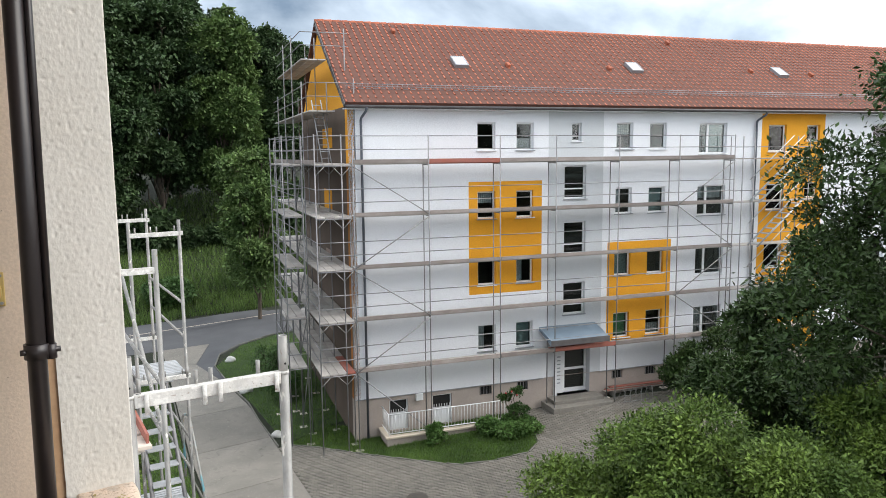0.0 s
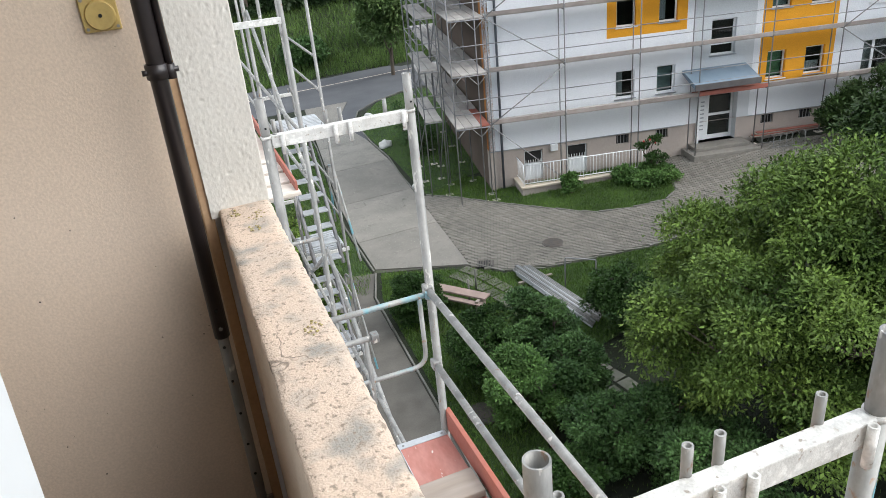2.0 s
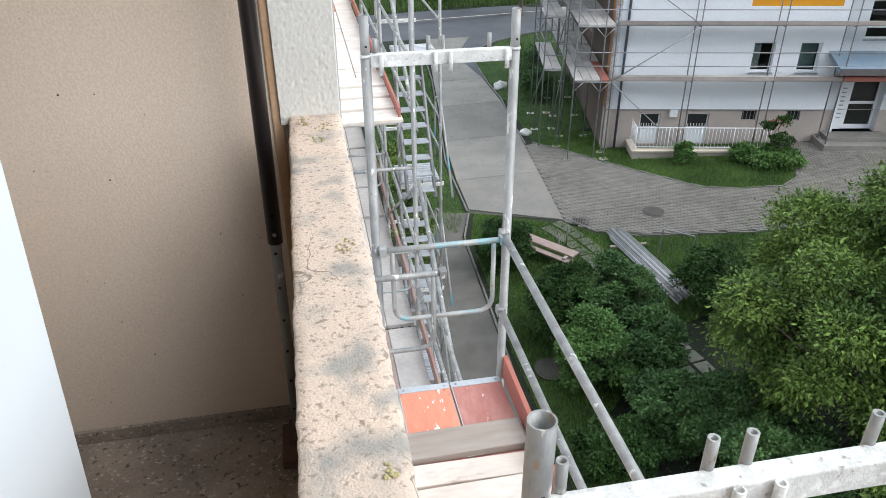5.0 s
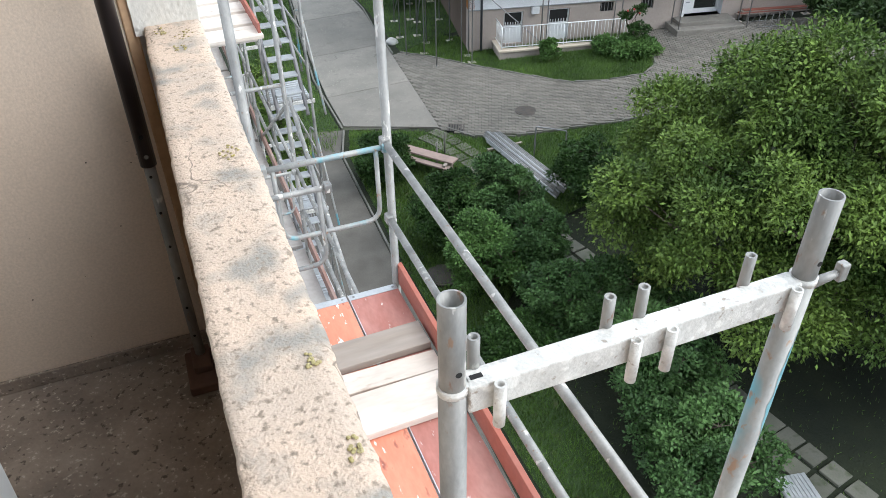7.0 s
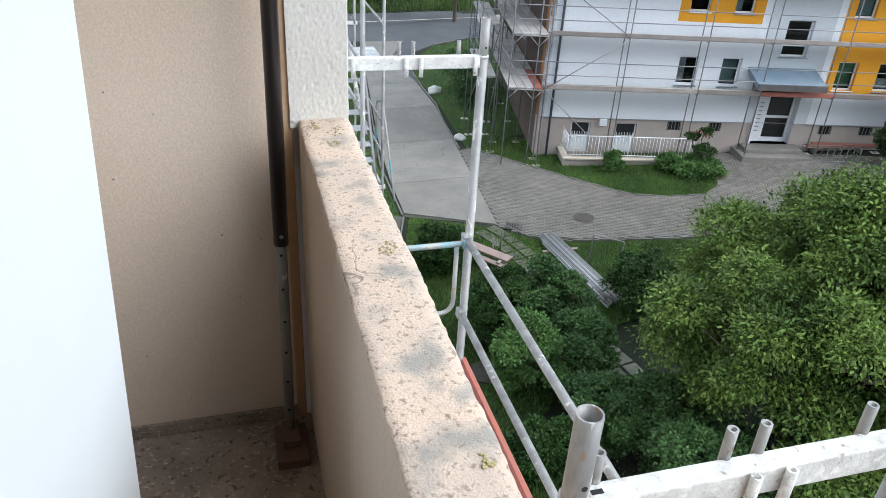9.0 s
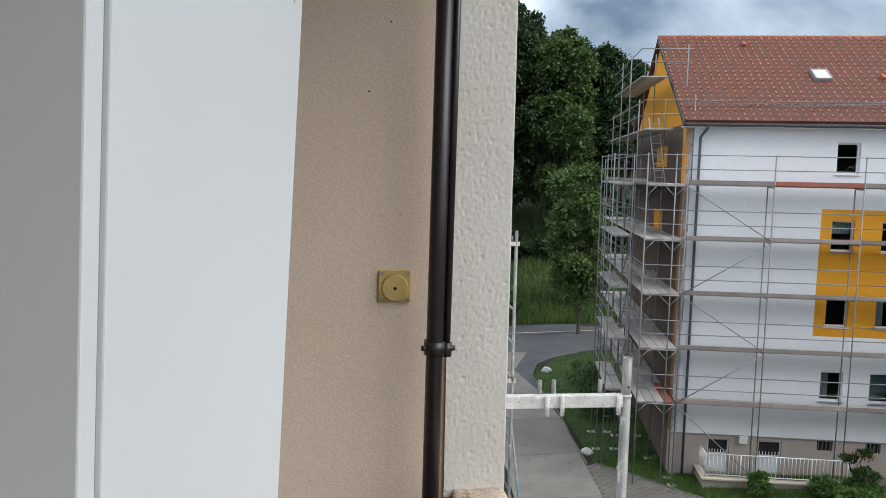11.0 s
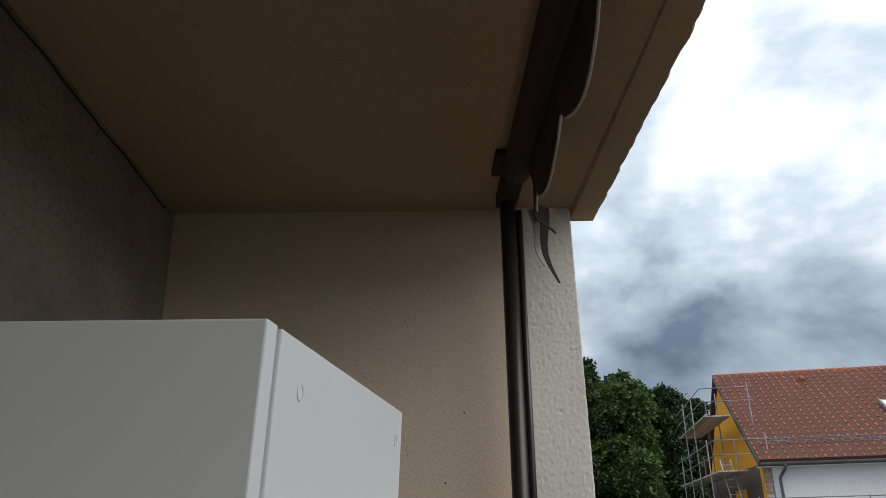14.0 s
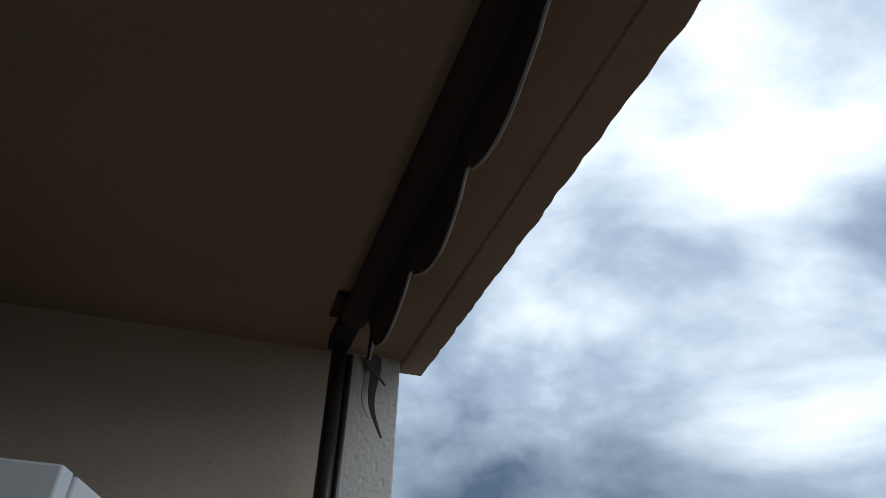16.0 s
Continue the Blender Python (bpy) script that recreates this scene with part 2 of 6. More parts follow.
M_OLDTOE = mat("faded_toe_board", (0.24, 0.13, 0.105), (0.30, 0.22, 0.19), scale=2.5, fine=25, rough=0.85, bump=0.3, dist=0.003, spots=(0.42, 0.38, 0.34), spot_scale=12, spot_at=0.62)
M_CANVAS = mat("brown_canvas", (0.032, 0.018, 0.014), (0.024, 0.014, 0.011), scale=4, fine=160, rough=0.9, bump=0.3, dist=0.002)
M_PIPING = mat("white_piping", (0.42, 0.40, 0.37), rough=0.8, bump=0.1)
M_FOOT = mat("dark_stained_wood", (0.10, 0.055, 0.04), (0.14, 0.08, 0.06), scale=9, fine=60, rough=0.8, bump=0.3, dist=0.002)
M_BRASS = mat("ochre_plate", (0.55, 0.40, 0.14), (0.5, 0.36, 0.13), scale=20, fine=90, rough=0.5, metal=0.15, bump=0.1, dist=0.001)
M_DARK = mat("dark_hole", (0.015, 0.015, 0.015), rough=0.9, bump=0.0)
M_RENDER = mat("white_render", (0.80, 0.81, 0.84), (0.77, 0.78, 0.81), scale=0.35, fine=25, rough=0.92, bump=0.2, dist=0.004)
M_GREYR = mat("light_grey_render", (0.60, 0.62, 0.64), (0.57, 0.59, 0.61), scale=0.35, fine=25, rough=0.92, bump=0.2, dist=0.004)
M_ORANGE = mat("orange_render", (0.80, 0.36, 0.02), (0.76, 0.33, 0.018), scale=0.5, fine=25, rough=0.9, bump=0.2, dist=0.004)
M_PLINTH = mat("beige_plinth", (0.42, 0.36, 0.32), (0.36, 0.31, 0.28), scale=0.8, fine=20, rough=0.92, bump=0.4, dist=0.006)
M_GABLE = mat("brown_basecoat", (0.105, 0.074, 0.056), (0.13, 0.095, 0.074), scale=0.5, fine=20, rough=0.92, bump=0.3, dist=0.005)
# blotchy orange of the gable corner, darkened in colour for its shaded side
M_ORANGESHADE = mat("orange_render_shaded", (0.40, 0.15, 0.03), (0.46, 0.19, 0.04), scale=0.7, fine=20, rough=0.9, bump=0.3, dist=0.004, spots=(0.22, 0.10, 0.05), spot_scale=2.5, spot_at=0.56)
M_TILE = mat("clay_tile", (0.39, 0.112, 0.056), (0.29, 0.08, 0.042), scale=0.6, fine=12, rough=0.78, bump=0.2, dist=0.004, each=0.16)
M_ROOFBASE = mat("roof_underlay", (0.12, 0.05, 0.035), rough=0.9)
M_ZINC = mat("zinc", (0.36, 0.38, 0.40), (0.30, 0.32, 0.34), scale=2, fine=30, rough=0.5, metal=0.5, bump=0.05)
M_DARKZINC = mat("dark_gutter", (0.10, 0.09, 0.09), (0.14, 0.13, 0.13), scale=2, fine=30, rough=0.6, metal=0.3, bump=0.05)
M_PIPE = mat("weathered_zinc", (0.13, 0.145, 0.17), (0.10, 0.11, 0.13), scale=2, fine=30, rough=0.55, metal=0.35, bump=0.05)
M_PVC = mat("white_pvc", (0.80, 0.81, 0.82), (0.76, 0.77, 0.78), scale=2, fine=40, rough=0.45, bump=0.02)
M_CURTAIN = mat("lace_curtain", (0.62, 0.64, 0.65), (0.5, 0.52, 0.54), scale=9, fine=50, rough=0.95, bump=0.3, stretch=(4, 4, 0.4))
M_BLIND = mat("green_grey_blind", (0.28, 0.38, 0.38), (0.24, 0.34, 0.34), scale=3, fine=40, rough=0.8, bump=0.1)
M_GREENBLIND = mat("green_blind", (0.12, 0.33, 0.14), rough=0.8, bump=0.1)
# darkness of the unlit rooms, put into the colour of floors and partition
M_ROOM = mat("room_shade_grey", (0.10, 0.10, 0.10), rough=0.95, bump=0.0)
M_CANOPY = mat("blue_grey_canopy", (0.16, 0.22, 0.28), (0.20, 0.26, 0.32), scale=2, fine=30, rough=0.45, bump=0.1)
M_CONC = mat("concrete", (0.2337, 0.215, 0.1888), (0.1823, 0.1701, 0.1496), scale=0.9, fine=40, rough=0.92, bump=0.5, dist=0.008, spots=(0.17, 0.16, 0.138), spot_scale=4, spot_at=0.56, soft=0.15, each=0.10, cracks=(0.35, 0.004, (0.12, 0.115, 0.1)), extra=((0.34, 0.32, 0.28), 30, 0.62, 0.05))
M_STEP = mat("mossy_slab", (0.15, 0.145, 0.118), (0.105, 0.108, 0.08), scale=1.4, fine=40, rough=0.95, bump=0.5, dist=0.006, spots=(0.075, 0.085, 0.05), spot_scale=5, spot_at=0.56, soft=0.15, each=0.2)
M_CREAM = mat("cream_coping", (0.60, 0.52, 0.42), (0.54, 0.46, 0.37), scale=2, fine=30, rough=0.9, bump=0.2)
M_ASPHALT = mat("asphalt", (0.07225, 0.07395, 0.08075), (0.09775, 0.09945, 0.1062), scale=0.5, fine=30, rough=0.9, bump=0.4, dist=0.006)
M_WALK = mat("worn_asphalt_walk", (0.09775, 0.08925, 0.0765), (0.1403, 0.1275, 0.1105), scale=1.5, fine=30, rough=0.92, bump=0.4, dist=0.006)
M_PAVER = mat("grey_paver", (0.1837, 0.1684, 0.1452), (0.1434, 0.1326, 0.1147), scale=0.6, fine=30, rough=0.9, bump=0.3, dist=0.004, each=0.16, spots=(0.115, 0.106, 0.088), spot_scale=0.7, spot_at=0.56, soft=0.2)
M_JOINT = mat("sandy_joint", (0.07, 0.066, 0.055), (0.06, 0.066, 0.04), scale=3, fine=30, rough=1, bump=0.3)
M_KERB = mat("kerb_stone", (0.17, 0.162, 0.145), (0.12, 0.12, 0.1), scale=3, fine=30, rough=0.95, bump=0.4, dist=0.006, each=0.2)
# ground sheet: the trees' deep shade is put into this near-black green
M_SHADEGROUND = mat("shade_dark_ground", (0.02, 0.026, 0.011), (0.011, 0.015, 0.007), scale=1.1, fine=22, rough=1, bump=0.8, dist=0.03)
M_TURF = mat("green_turf", (0.044, 0.08, 0.02), (0.027, 0.052, 0.013), scale=1.3, fine=45, rough=1.0, bump=0.9, dist=0.03, spots=(0.075, 0.085, 0.035), spot_scale=3.5, spot_at=0.6, soft=0.1)
M_GRASS = leaf_mat("grass_blade", (0.125, 0.215, 0.042), (0.065, 0.12, 0.024), 0.2)
M_MEADOW = leaf_mat("meadow_blade", (0.115, 0.185, 0.046), (0.075, 0.13, 0.034), 0.2)
M_LEAF1 = leaf_mat("walnut_leaf", (0.138, 0.208, 0.038), (0.05, 0.092, 0.018), 0.08)
M_LEAF2 = leaf_mat("dark_leaf", (0.0464, 0.0832, 0.0216), (0.024, 0.048, 0.0136), 0.08)
M_LEAF3 = leaf_mat("wood_leaf", (0.0561, 0.0952, 0.0357), (0.0289, 0.0561, 0.0221), 0.12)
M_LEAF4 = leaf_mat("lime_leaf", (0.125, 0.19, 0.06), (0.07, 0.125, 0.038), 0.2)
M_LEAF5 = leaf_mat("shrub_leaf", (0.08, 0.155, 0.044), (0.038, 0.082, 0.025), 0.10)
M_LEAF6 = leaf_mat("box_leaf", (0.0375, 0.0825, 0.0165), (0.024, 0.05625, 0.012), 0.18)
M_LEAF7 = leaf_mat("bright_shrub_leaf", (0.11, 0.205, 0.05), (0.065, 0.135, 0.035), 0.15)
M_ROSE = mat("red_bloom", (0.5, 0.05, 0.05), rough=0.7, bump=0.0)
M_BARK = mat("bark", (0.11, 0.085, 0.065), (0.075, 0.06, 0.045), scale=6, fine=30, rough=0.95, bump=0.8, dist=0.02, stretch=(1, 1, 0.25))
M_GLASS = glass_mat("window_glass")
M_IRON = mat("cast_iron", (0.075, 0.07, 0.065), (0.10, 0.085, 0.07), scale=8, fine=50, rough=0.7, metal=0.4, bump=0.3)
M_PINK = mat("pinkish_board", (0.33, 0.24, 0.205), (0.26, 0.195, 0.168), scale=4, fine=30, rough=0.85, bump=0.3)
M_WHITESTONE = mat("white_stone", (0.62, 0.61, 0.58), (0.5, 0.49, 0.46), scale=6, fine=30, rough=0.9, bump=0.4)


# ---- builders ----
def finish(name, bm, material, smooth=False):
    me = bpy.data.meshes.new(name)
    bm.normal_update()
    bm.to_mesh(me)
    bm.free()
    for m in (material if isinstance(material, (list, tuple)) else [material]):
        me.materials.append(m)
    if smooth:
        for p in me.polygons:
            p.use_smooth = True
    return me


def part(name, bm, material, parent, label="", smooth=False, m=None):
    me = bm if isinstance(bm, bpy.types.Mesh) else finish(name, bm, material, smooth)
    ob = new(name, me)
    ob.parent = parent
    if m is not None:
        ob.matrix_basis = m
    return tagged(ob, label)


def thing(name, label, category, group="", kind="", m=None):
    ob = tagged(new(name), label, category, group, kind)
    ob.empty_display_size = 0.2
    if m is not None:
        ob.matrix_basis = m
    return ob


def solid(name, bm, material, label, category, group="", kind="", smooth=False, m=None):
    ob = tagged(new(name, finish(name, bm, material, smooth)), label, category, group, kind)
    if m is not None:
        ob.matrix_basis = m
    return ob


def add_box(bm, x0, x1, y0, y1, z0, z1, bevel=0.0, mi=0):
    r = bmesh.ops.create_cube(bm, size=1.0)
    vs = r["verts"]
    for v in vs:
        v.co = Vector((x0 + (v.co.x + 0.5) * (x1 - x0), y0 + (v.co.y + 0.5) * (y1 - y0), z0 + (v.co.z + 0.5) * (z1 - z0)))
    fs = {f for v in vs for f in v.link_faces}
    if bevel:
        es = {e for v in vs for e in v.link_edges}
        q = bmesh.ops.bevel(bm, geom=list(es), offset=bevel, segments=2, affect="EDGES", profile=0.5)
        fs |= set(q["faces"])
    if mi:
        for f in fs:
            if f.is_valid:
                f.material_index = mi
    return bm


def box(x0, x1, y0, y1, z0, z1, bevel=0.0):
    return add_box(bmesh.new(), x0, x1, y0, y1, z0, z1, bevel)


def add_tube(bm, a, b, r, r2=None, n=10, cap=True):
    a, b = Vector(a), Vector(b)
    d = b - a
    q = d.to_track_quat("Z", "Y").to_matrix()
    r2 = r if r2 is None else r2
    lo, hi = [], []
    for i in range(n):
        c, s = math.cos(2 * math.pi * i / n), math.sin(2 * math.pi * i / n)
        lo.append(bm.verts.new(a + q @ Vector((c * r, s * r, 0))))
        hi.append(bm.verts.new(b + q @ Vector((c * r2, s * r2, 0))))
    for i in range(n):
        f = bm.faces.new((lo[i], lo[(i + 1) % n], hi[(i + 1) % n], hi[i]))
        f.smooth = True
    if cap:
        bm.faces.new(lo[::-1])
        bm.faces.new(hi)
    return bm


def tube(a, b, r, r2=None, n=10):
    return add_tube(bmesh.new(), a, b, r, r2, n)


def add_open_tube(bm, a, b, r, wall, n=20):
    """A tube with a bore that shows at both ends."""
    a, b = Vector(a), Vector(b)
    q = (b - a).to_track_quat("Z", "Y").to_matrix()
    rings = []
    for p, rad in ((a, r), (b, r), (b, r - wall), (a, r - wall)):
        rings.append([bm.verts.new(p + q @ Vector((math.cos(2 * math.pi * i / n) * rad, math.sin(2 * math.pi * i / n) * rad, 0))) for i in range(n)])
    for k in range(4):
        u, v = rings[k], rings[(k + 1) % 4]
        for i in range(n):
            f = bm.faces.new((u[i], u[(i + 1) % n], v[(i + 1) % n], v[i]))
            f.smooth = k in (0, 2)
    return bm


def add_path_tube(bm, pts, r, n=10):
    """A bent tube through points, with mitred joints."""
    pts = [Vector(p) for p in pts]
    rings = []
    for i, p in enumerate(pts):
        d = (pts[min(i + 1, len(pts) - 1)] - pts[max(i - 1, 0)]).normalized()
        q = d.to_track_quat("Z", "Y").to_matrix()
        rings.append([bm.verts.new(p + q @ Vector((math.cos(2 * math.pi * k / n) * r, math.sin(2 * math.pi * k / n) * r, 0))) for k in range(n)])
    for u, v in zip(rings, rings[1:]):
        best = min(range(n), key=lambda s: sum((u[k].co - v[(k + s) % n].co).length for k in range(n)))
        for k in range(n):
            f = bm.faces.new((u[k], u[(k + 1) % n], v[(k + 1 + best) % n], v[(k + best) % n]))
            f.smooth = True
    bm.faces.new(rings[0][::-1])
    bm.faces.new(rings[-1])
    return bm


def rounded(pts, rad=0.06, n=5):
    """Points of a polyline with its corners rounded."""
    pts = [Vector(p) for p in pts]
    out = [pts[0]]
    for a, p, c in zip(pts, pts[1:], pts[2:]):
        u, v = (a - p).normalized() * rad, (c - p).normalized() * rad
        for i in range(n + 1):
            t = i / n
            out.append((p + u) * (1 - t) ** 2 + p * 2 * t * (1 - t) + (p + v) * t ** 2)
    out.append(pts[-1])
    return out


UNIT = {}


def pole(name, a, b, r, material, parent, label="", n=8):
    """A straight tube as a part; alike lengths share one mesh."""
    a, b = Vector(a), Vector(b)
    d = b - a
    key = (round(d.length, 3), r, material.name, n)
    if key not in UNIT:
        UNIT[key] = finish(name, tube((0, 0, 0), (0, 0, key[0]), r, n=n), material)
    return part(name, UNIT[key], None, parent, label, m=Matrix.Translation(a) @ d.to_track_quat("Z", "Y").to_matrix().to_4x4())


def sheet(pts, z, thick=0.0):
    """A flat plate of an outline; z may be a function of x and y."""
    bm = bmesh.new()
    h = z if callable(z) else (lambda x, y: z)
    top = [bm.verts.new((x, y, h(x, y))) for x, y in pts]
    f = bm.faces.new(top)
    if f.normal.z < 0:
        f.normal_flip()
    f.normal_update()
    if f.normal.z < 0:
        f.normal_flip()
    if thick:
        low = [bm.verts.new((v.co.x, v.co.y, v.co.z - thick)) for v in top]
        for i in range(len(top)):
            j = (i + 1) % len(top)
            bm.faces.new((top[i], low[i], low[j], top[j]))
    bmesh.ops.triangulate(bm, faces=[f])
    bmesh.ops.recalc_face_normals(bm, faces=bm.faces[:])
    return bm


def inside(x, y, poly):
    c = False
    for (x0, y0), (x1, y1) in zip(poly, poly[1:] + poly[:1]):
        if (y0 > y) != (y1 > y) and x < (x1 - x0) * (y - y0) / (y1 - y0) + x0:
            c = not c
    return c


# the second building's own axes: x along its front, y into it
BM = Matrix.Translation((6.899, 27.093, 0)) @ Matrix.Rotation(radians(-12), 4, "Z")
BI = BM.inverted()


def ground_z(x, y):
    xb = (BI @ Vector((x, y, 0))).x
    z = min(max(-0.72 + 0.045 * (xb - 4), -0.95), 0.1)
    yb = (BI @ Vector((x, y, 0))).y
    if yb > 28:
        z += 0.20 * min(yb - 28, 60) + 0.6 * math.sin((xb + yb) * 0.11) * min((yb - 28) / 20, 1)
    return z


def leaves(name, centres, radii, count, size, material, seed, slim=0.45, droop=0.25, shell=0.55):
    """Many folded leaves round clump centres, thicker towards each clump's skin."""
    g = np.random.default_rng(seed)
    c = np.array(centres, float)
    r = np.array(radii, float)
    w = r ** 2
    k = g.choice(len(c), count, p=w / w.sum())
    v = g.normal(size=(count, 3))
    v[:, 2] = np.where(g.random(count) < 0.7, np.abs(v[:, 2]) * 1.1, v[:, 2] * 0.8)
    v /= np.linalg.norm(v, axis=1)[:, None]
    # clumps are ragged: twigs stand out here and there
    rad = r[k] * (shell + (1.08 - shell) * g.random(count) ** 0.6) * (1 + 0.27 * np.abs(g.normal(size=count)))
    p = c[k] + v * rad[:, None] * np.array([1, 1, 0.8])
    s = size * (0.6 + 0.8 * g.random(count))
    a = g.normal(size=(count, 3)) * 0.6 + v * 0.7 + np.array([0, 0, -droop])
    a /= np.linalg.norm(a, axis=1)[:, None]
    up = g.normal(size=(count, 3)) * 0.45 + np.array([0, 0, 1.0]) + v * 0.35
    b = np.cross(a, up)
    b /= np.linalg.norm(b, axis=1)[:, None] + 1e-9
    nn = np.cross(b, a)
    L, W = s[:, None], (s * slim)[:, None]
    base, tip = p, p + a * L
    l1, l2 = p + a * L * 0.45 + b * W * 0.5 + nn * W * 0.12, p + a * L * 0.45 - b * W * 0.5 + nn * W * 0.12
    verts = np.stack([base, l1, tip, l2], 1).reshape(-1, 3)
    i = np.arange(count) * 4
    faces = np.concatenate([np.stack([i, i + 1, i + 2], 1), np.stack([i, i + 2, i + 3], 1)])
    me = bpy.data.meshes.new(name)
    me.from_pydata(verts.tolist(), [], faces.tolist())
    me.materials.append(material)
    return me


def blades(name, pts, height, material, seed, width=0.012):
    g = np.random.default_rng(seed)
    p = np.array(pts, float)
    n = len(p)
    a = g.random(n) * 6.283
    h = height * (0.5 + g.random(n))
    d = np.stack([np.cos(a), np.sin(a), np.zeros(n)], 1) * width
    lean = g.normal(size=(n, 3)) * 0.35 * h[:, None]
    lean[:, 2] = h
    verts = np.stack([p - d, p + d, p + lean], 1).reshape(-1, 3)
    i = np.arange(n) * 3
    me = bpy.data.meshes.new(name)
    me.from_pydata(verts.tolist(), [], np.stack([i, i + 1, i + 2], 1).tolist())
    me.materials.append(material)
    return me

# ---- the loggia ----
PX0, PX1, PTOP, WALLY, FLOOR, CEIL = 0.188, 0.312, 9.99, 1.72, 9.05, 11.54


def rough_slab(x0, x1, y0, y1, z0, z1, step, amp, seed):
    """A long block whose top edges are chipped and uneven."""
    bm = bmesh.new()
    n = int((y1 - y0) / step)
    rows = []
    for i in range(n + 1):
        y = y0 + (y1 - y0) * i / n
        prof = []
        for j, (x, z) in enumerate(((x0, z0), (x0, z1 - 0.02), (x0, z1 - 0.004), (x0 + 0.004, z1), (x0 + 0.02, z1), ((x0 + x1) / 2, z1), (x1 - 0.025, z1), (x1 - 0.006, z1 - 0.001), (x1, z1 - 0.007), (x1, z1 - 0.03), (x1, z0))):
            d = noise.noise_vector(Vector((x * 9 + seed, y * 9, z * 9))) * amp * 0.8 + noise.noise_vector(Vector((x * 55, y * 55 + seed, z * 55))) * amp * 0.8
            if j in (0, 10):
                d = Vector()
            prof.append(bm.verts.new((x + d.x, y, z + d.z)))
        rows.append(prof)
    for u, v in zip(rows, rows[1:]):
        for j in range(len(u) - 1):
            f = bm.faces.new((u[j], v[j], v[j + 1], u[j + 1]))
            f.smooth = True
            f.material_index = 0 if 2 <= j <= 7 else 1
    bmesh.ops.recalc_face_normals(bm, faces=bm.faces[:])
    return bm


solid("wall_parapet", rough_slab(PX0, PX1, -2.6, WALLY, 8.6, PTOP, 0.008, 0.0035, 3), [M_COPING, M_BEIGE],
      "beige parapet wall with a weathered, lichen-spotted concrete top", "wall", kind="structure")
# lichen patches on the coping
for k, (x, y, s) in enumerate(((0.225, 1.66, 0.022), (0.268, 1.62, 0.03), (0.25, 1.54, 0.02), (0.275, 1.05, 0.024), (0.285, 0.55, 0.014), (0.295, 0.42, 0.016))):
    bm = bmesh.new()
    g = random.Random(k)
    for q in range(16):
        a, r = g.random() * 6.28, s * g.random() ** 0.6
        px, py, h = min(max(x + r * math.cos(a) * 0.7, PX0 + 0.012), PX1 - 0.012), min(y + r * math.sin(a), WALLY - 0.01), 0.001 + 0.002 * g.random()
        bmesh.ops.create_icosphere(bm, subdivisions=1, radius=0.0022, matrix=Matrix.Translation((px, py, PTOP + 0.001)) @ Matrix.Diagonal((1.2, 1.2, h / 0.0035, 1)))
    solid("lichen", bm, M_MOSS, "yellow-grey lichen crust growing on the parapet top", "lichen", kind="stuff")

# side wall with its plastered end
bm = box(-0.66, 0.155, WALLY, WALLY + 0.2, 8.6, 11.89)
solid("wall_side", bm, M_BEIGE, "beige painted side wall of the loggia", "wall", kind="structure")
bm = box(0.149, 0.176, WALLY - 0.006, WALLY + 0.1, 9.0, CEIL + 0.02, 0.004)
solid("trim_brown", bm, M_BROWN, "brown painted band beside the white plaster edge", "wall trim", kind="structure")


def rough_face(x0, x1, z0, z1, y, step, amp, seed):
    """An upright plastered face with a lumpy skin, looking along -y, with a return on its outer side."""
    bm = bmesh.new()
    nx, nz = max(2, int((x1 - x0) / step)), int((z1 - z0) / step)
    grid = []
    for i in range(nz + 1):
        row = []
        z = z0 + (z1 - z0) * i / nz
        for j in range(nx + 1):
            x = x0 + (x1 - x0) * j / nx
            h = noise.noise(Vector((x * 12 + seed, z * 12, 1))) * amp * 0.6 + max(0, noise.noise(Vector((x * 150, z * 110, seed))) - 0.15) * amp * 1.5 - max(0, noise.noise(Vector((x * 120, z * 85, seed + 9))) - 0.36) * amp * 5
            e = noise.noise(Vector((z * 30, j, seed))) * amp * 0.6 if j in (0, nx) else 0
            row.append(bm.verts.new((x + e, y - h, z)))
        row.append(bm.verts.new((x1 + noise.noise(Vector((z * 30, nx, seed))) * amp * 0.6, y + 0.2, z)))
        grid.append(row)
    for u, v in zip(grid, grid[1:]):
        for j in range(len(u) - 1):
            f = bm.faces.new((u[j], u[j + 1], v[j + 1], v[j]))
            f.smooth = True
    return bm


solid("wall_pillar", rough_face(0.170, PX1, PTOP - 0.02, CEIL + 0.01, WALLY - 0.012, 0.0032, 0.0014, 5), M_ROUGHCAST,
      "white roughcast plaster end of the side wall", "wall", kind="structure")
solid("wall_outer", box(0.16, 0.30, WALLY + 0.02, 22.0, -1.2, 14.5), M_RENDER, "plain rendered outside wall of the house", "wall", kind="structure")
solid("wall_house", box(-0.85, -0.66, -2.6, 1.10, 8.6, 11.89), M_OLDPLASTER, "rough cream plaster house wall of the loggia, shade put into its colour", "wall", kind="structure")
solid("wall_house_corner", box(-0.845, -0.66, 1.10, WALLY, 8.6, 11.89), M_OLDPLASTER, "rough cream plaster corner of the house wall, shade put into its colour", "wall", kind="structure")
# unseen cross wall, added to keep light off the cabinet door
solid("wall_back", box(-0.66, PX0, -1.8, -1.6, FLOOR, CEIL), M_BEIGE, "unseen beige cross wall added to shade the cabinet door", "wall", kind="structure")
solid("wall_end", box(-0.85, 0.31, -2.8, -2.6, 8.6, 11.89), M_BEIGE, "plain beige far end wall of the loggia", "wall", kind="structure")
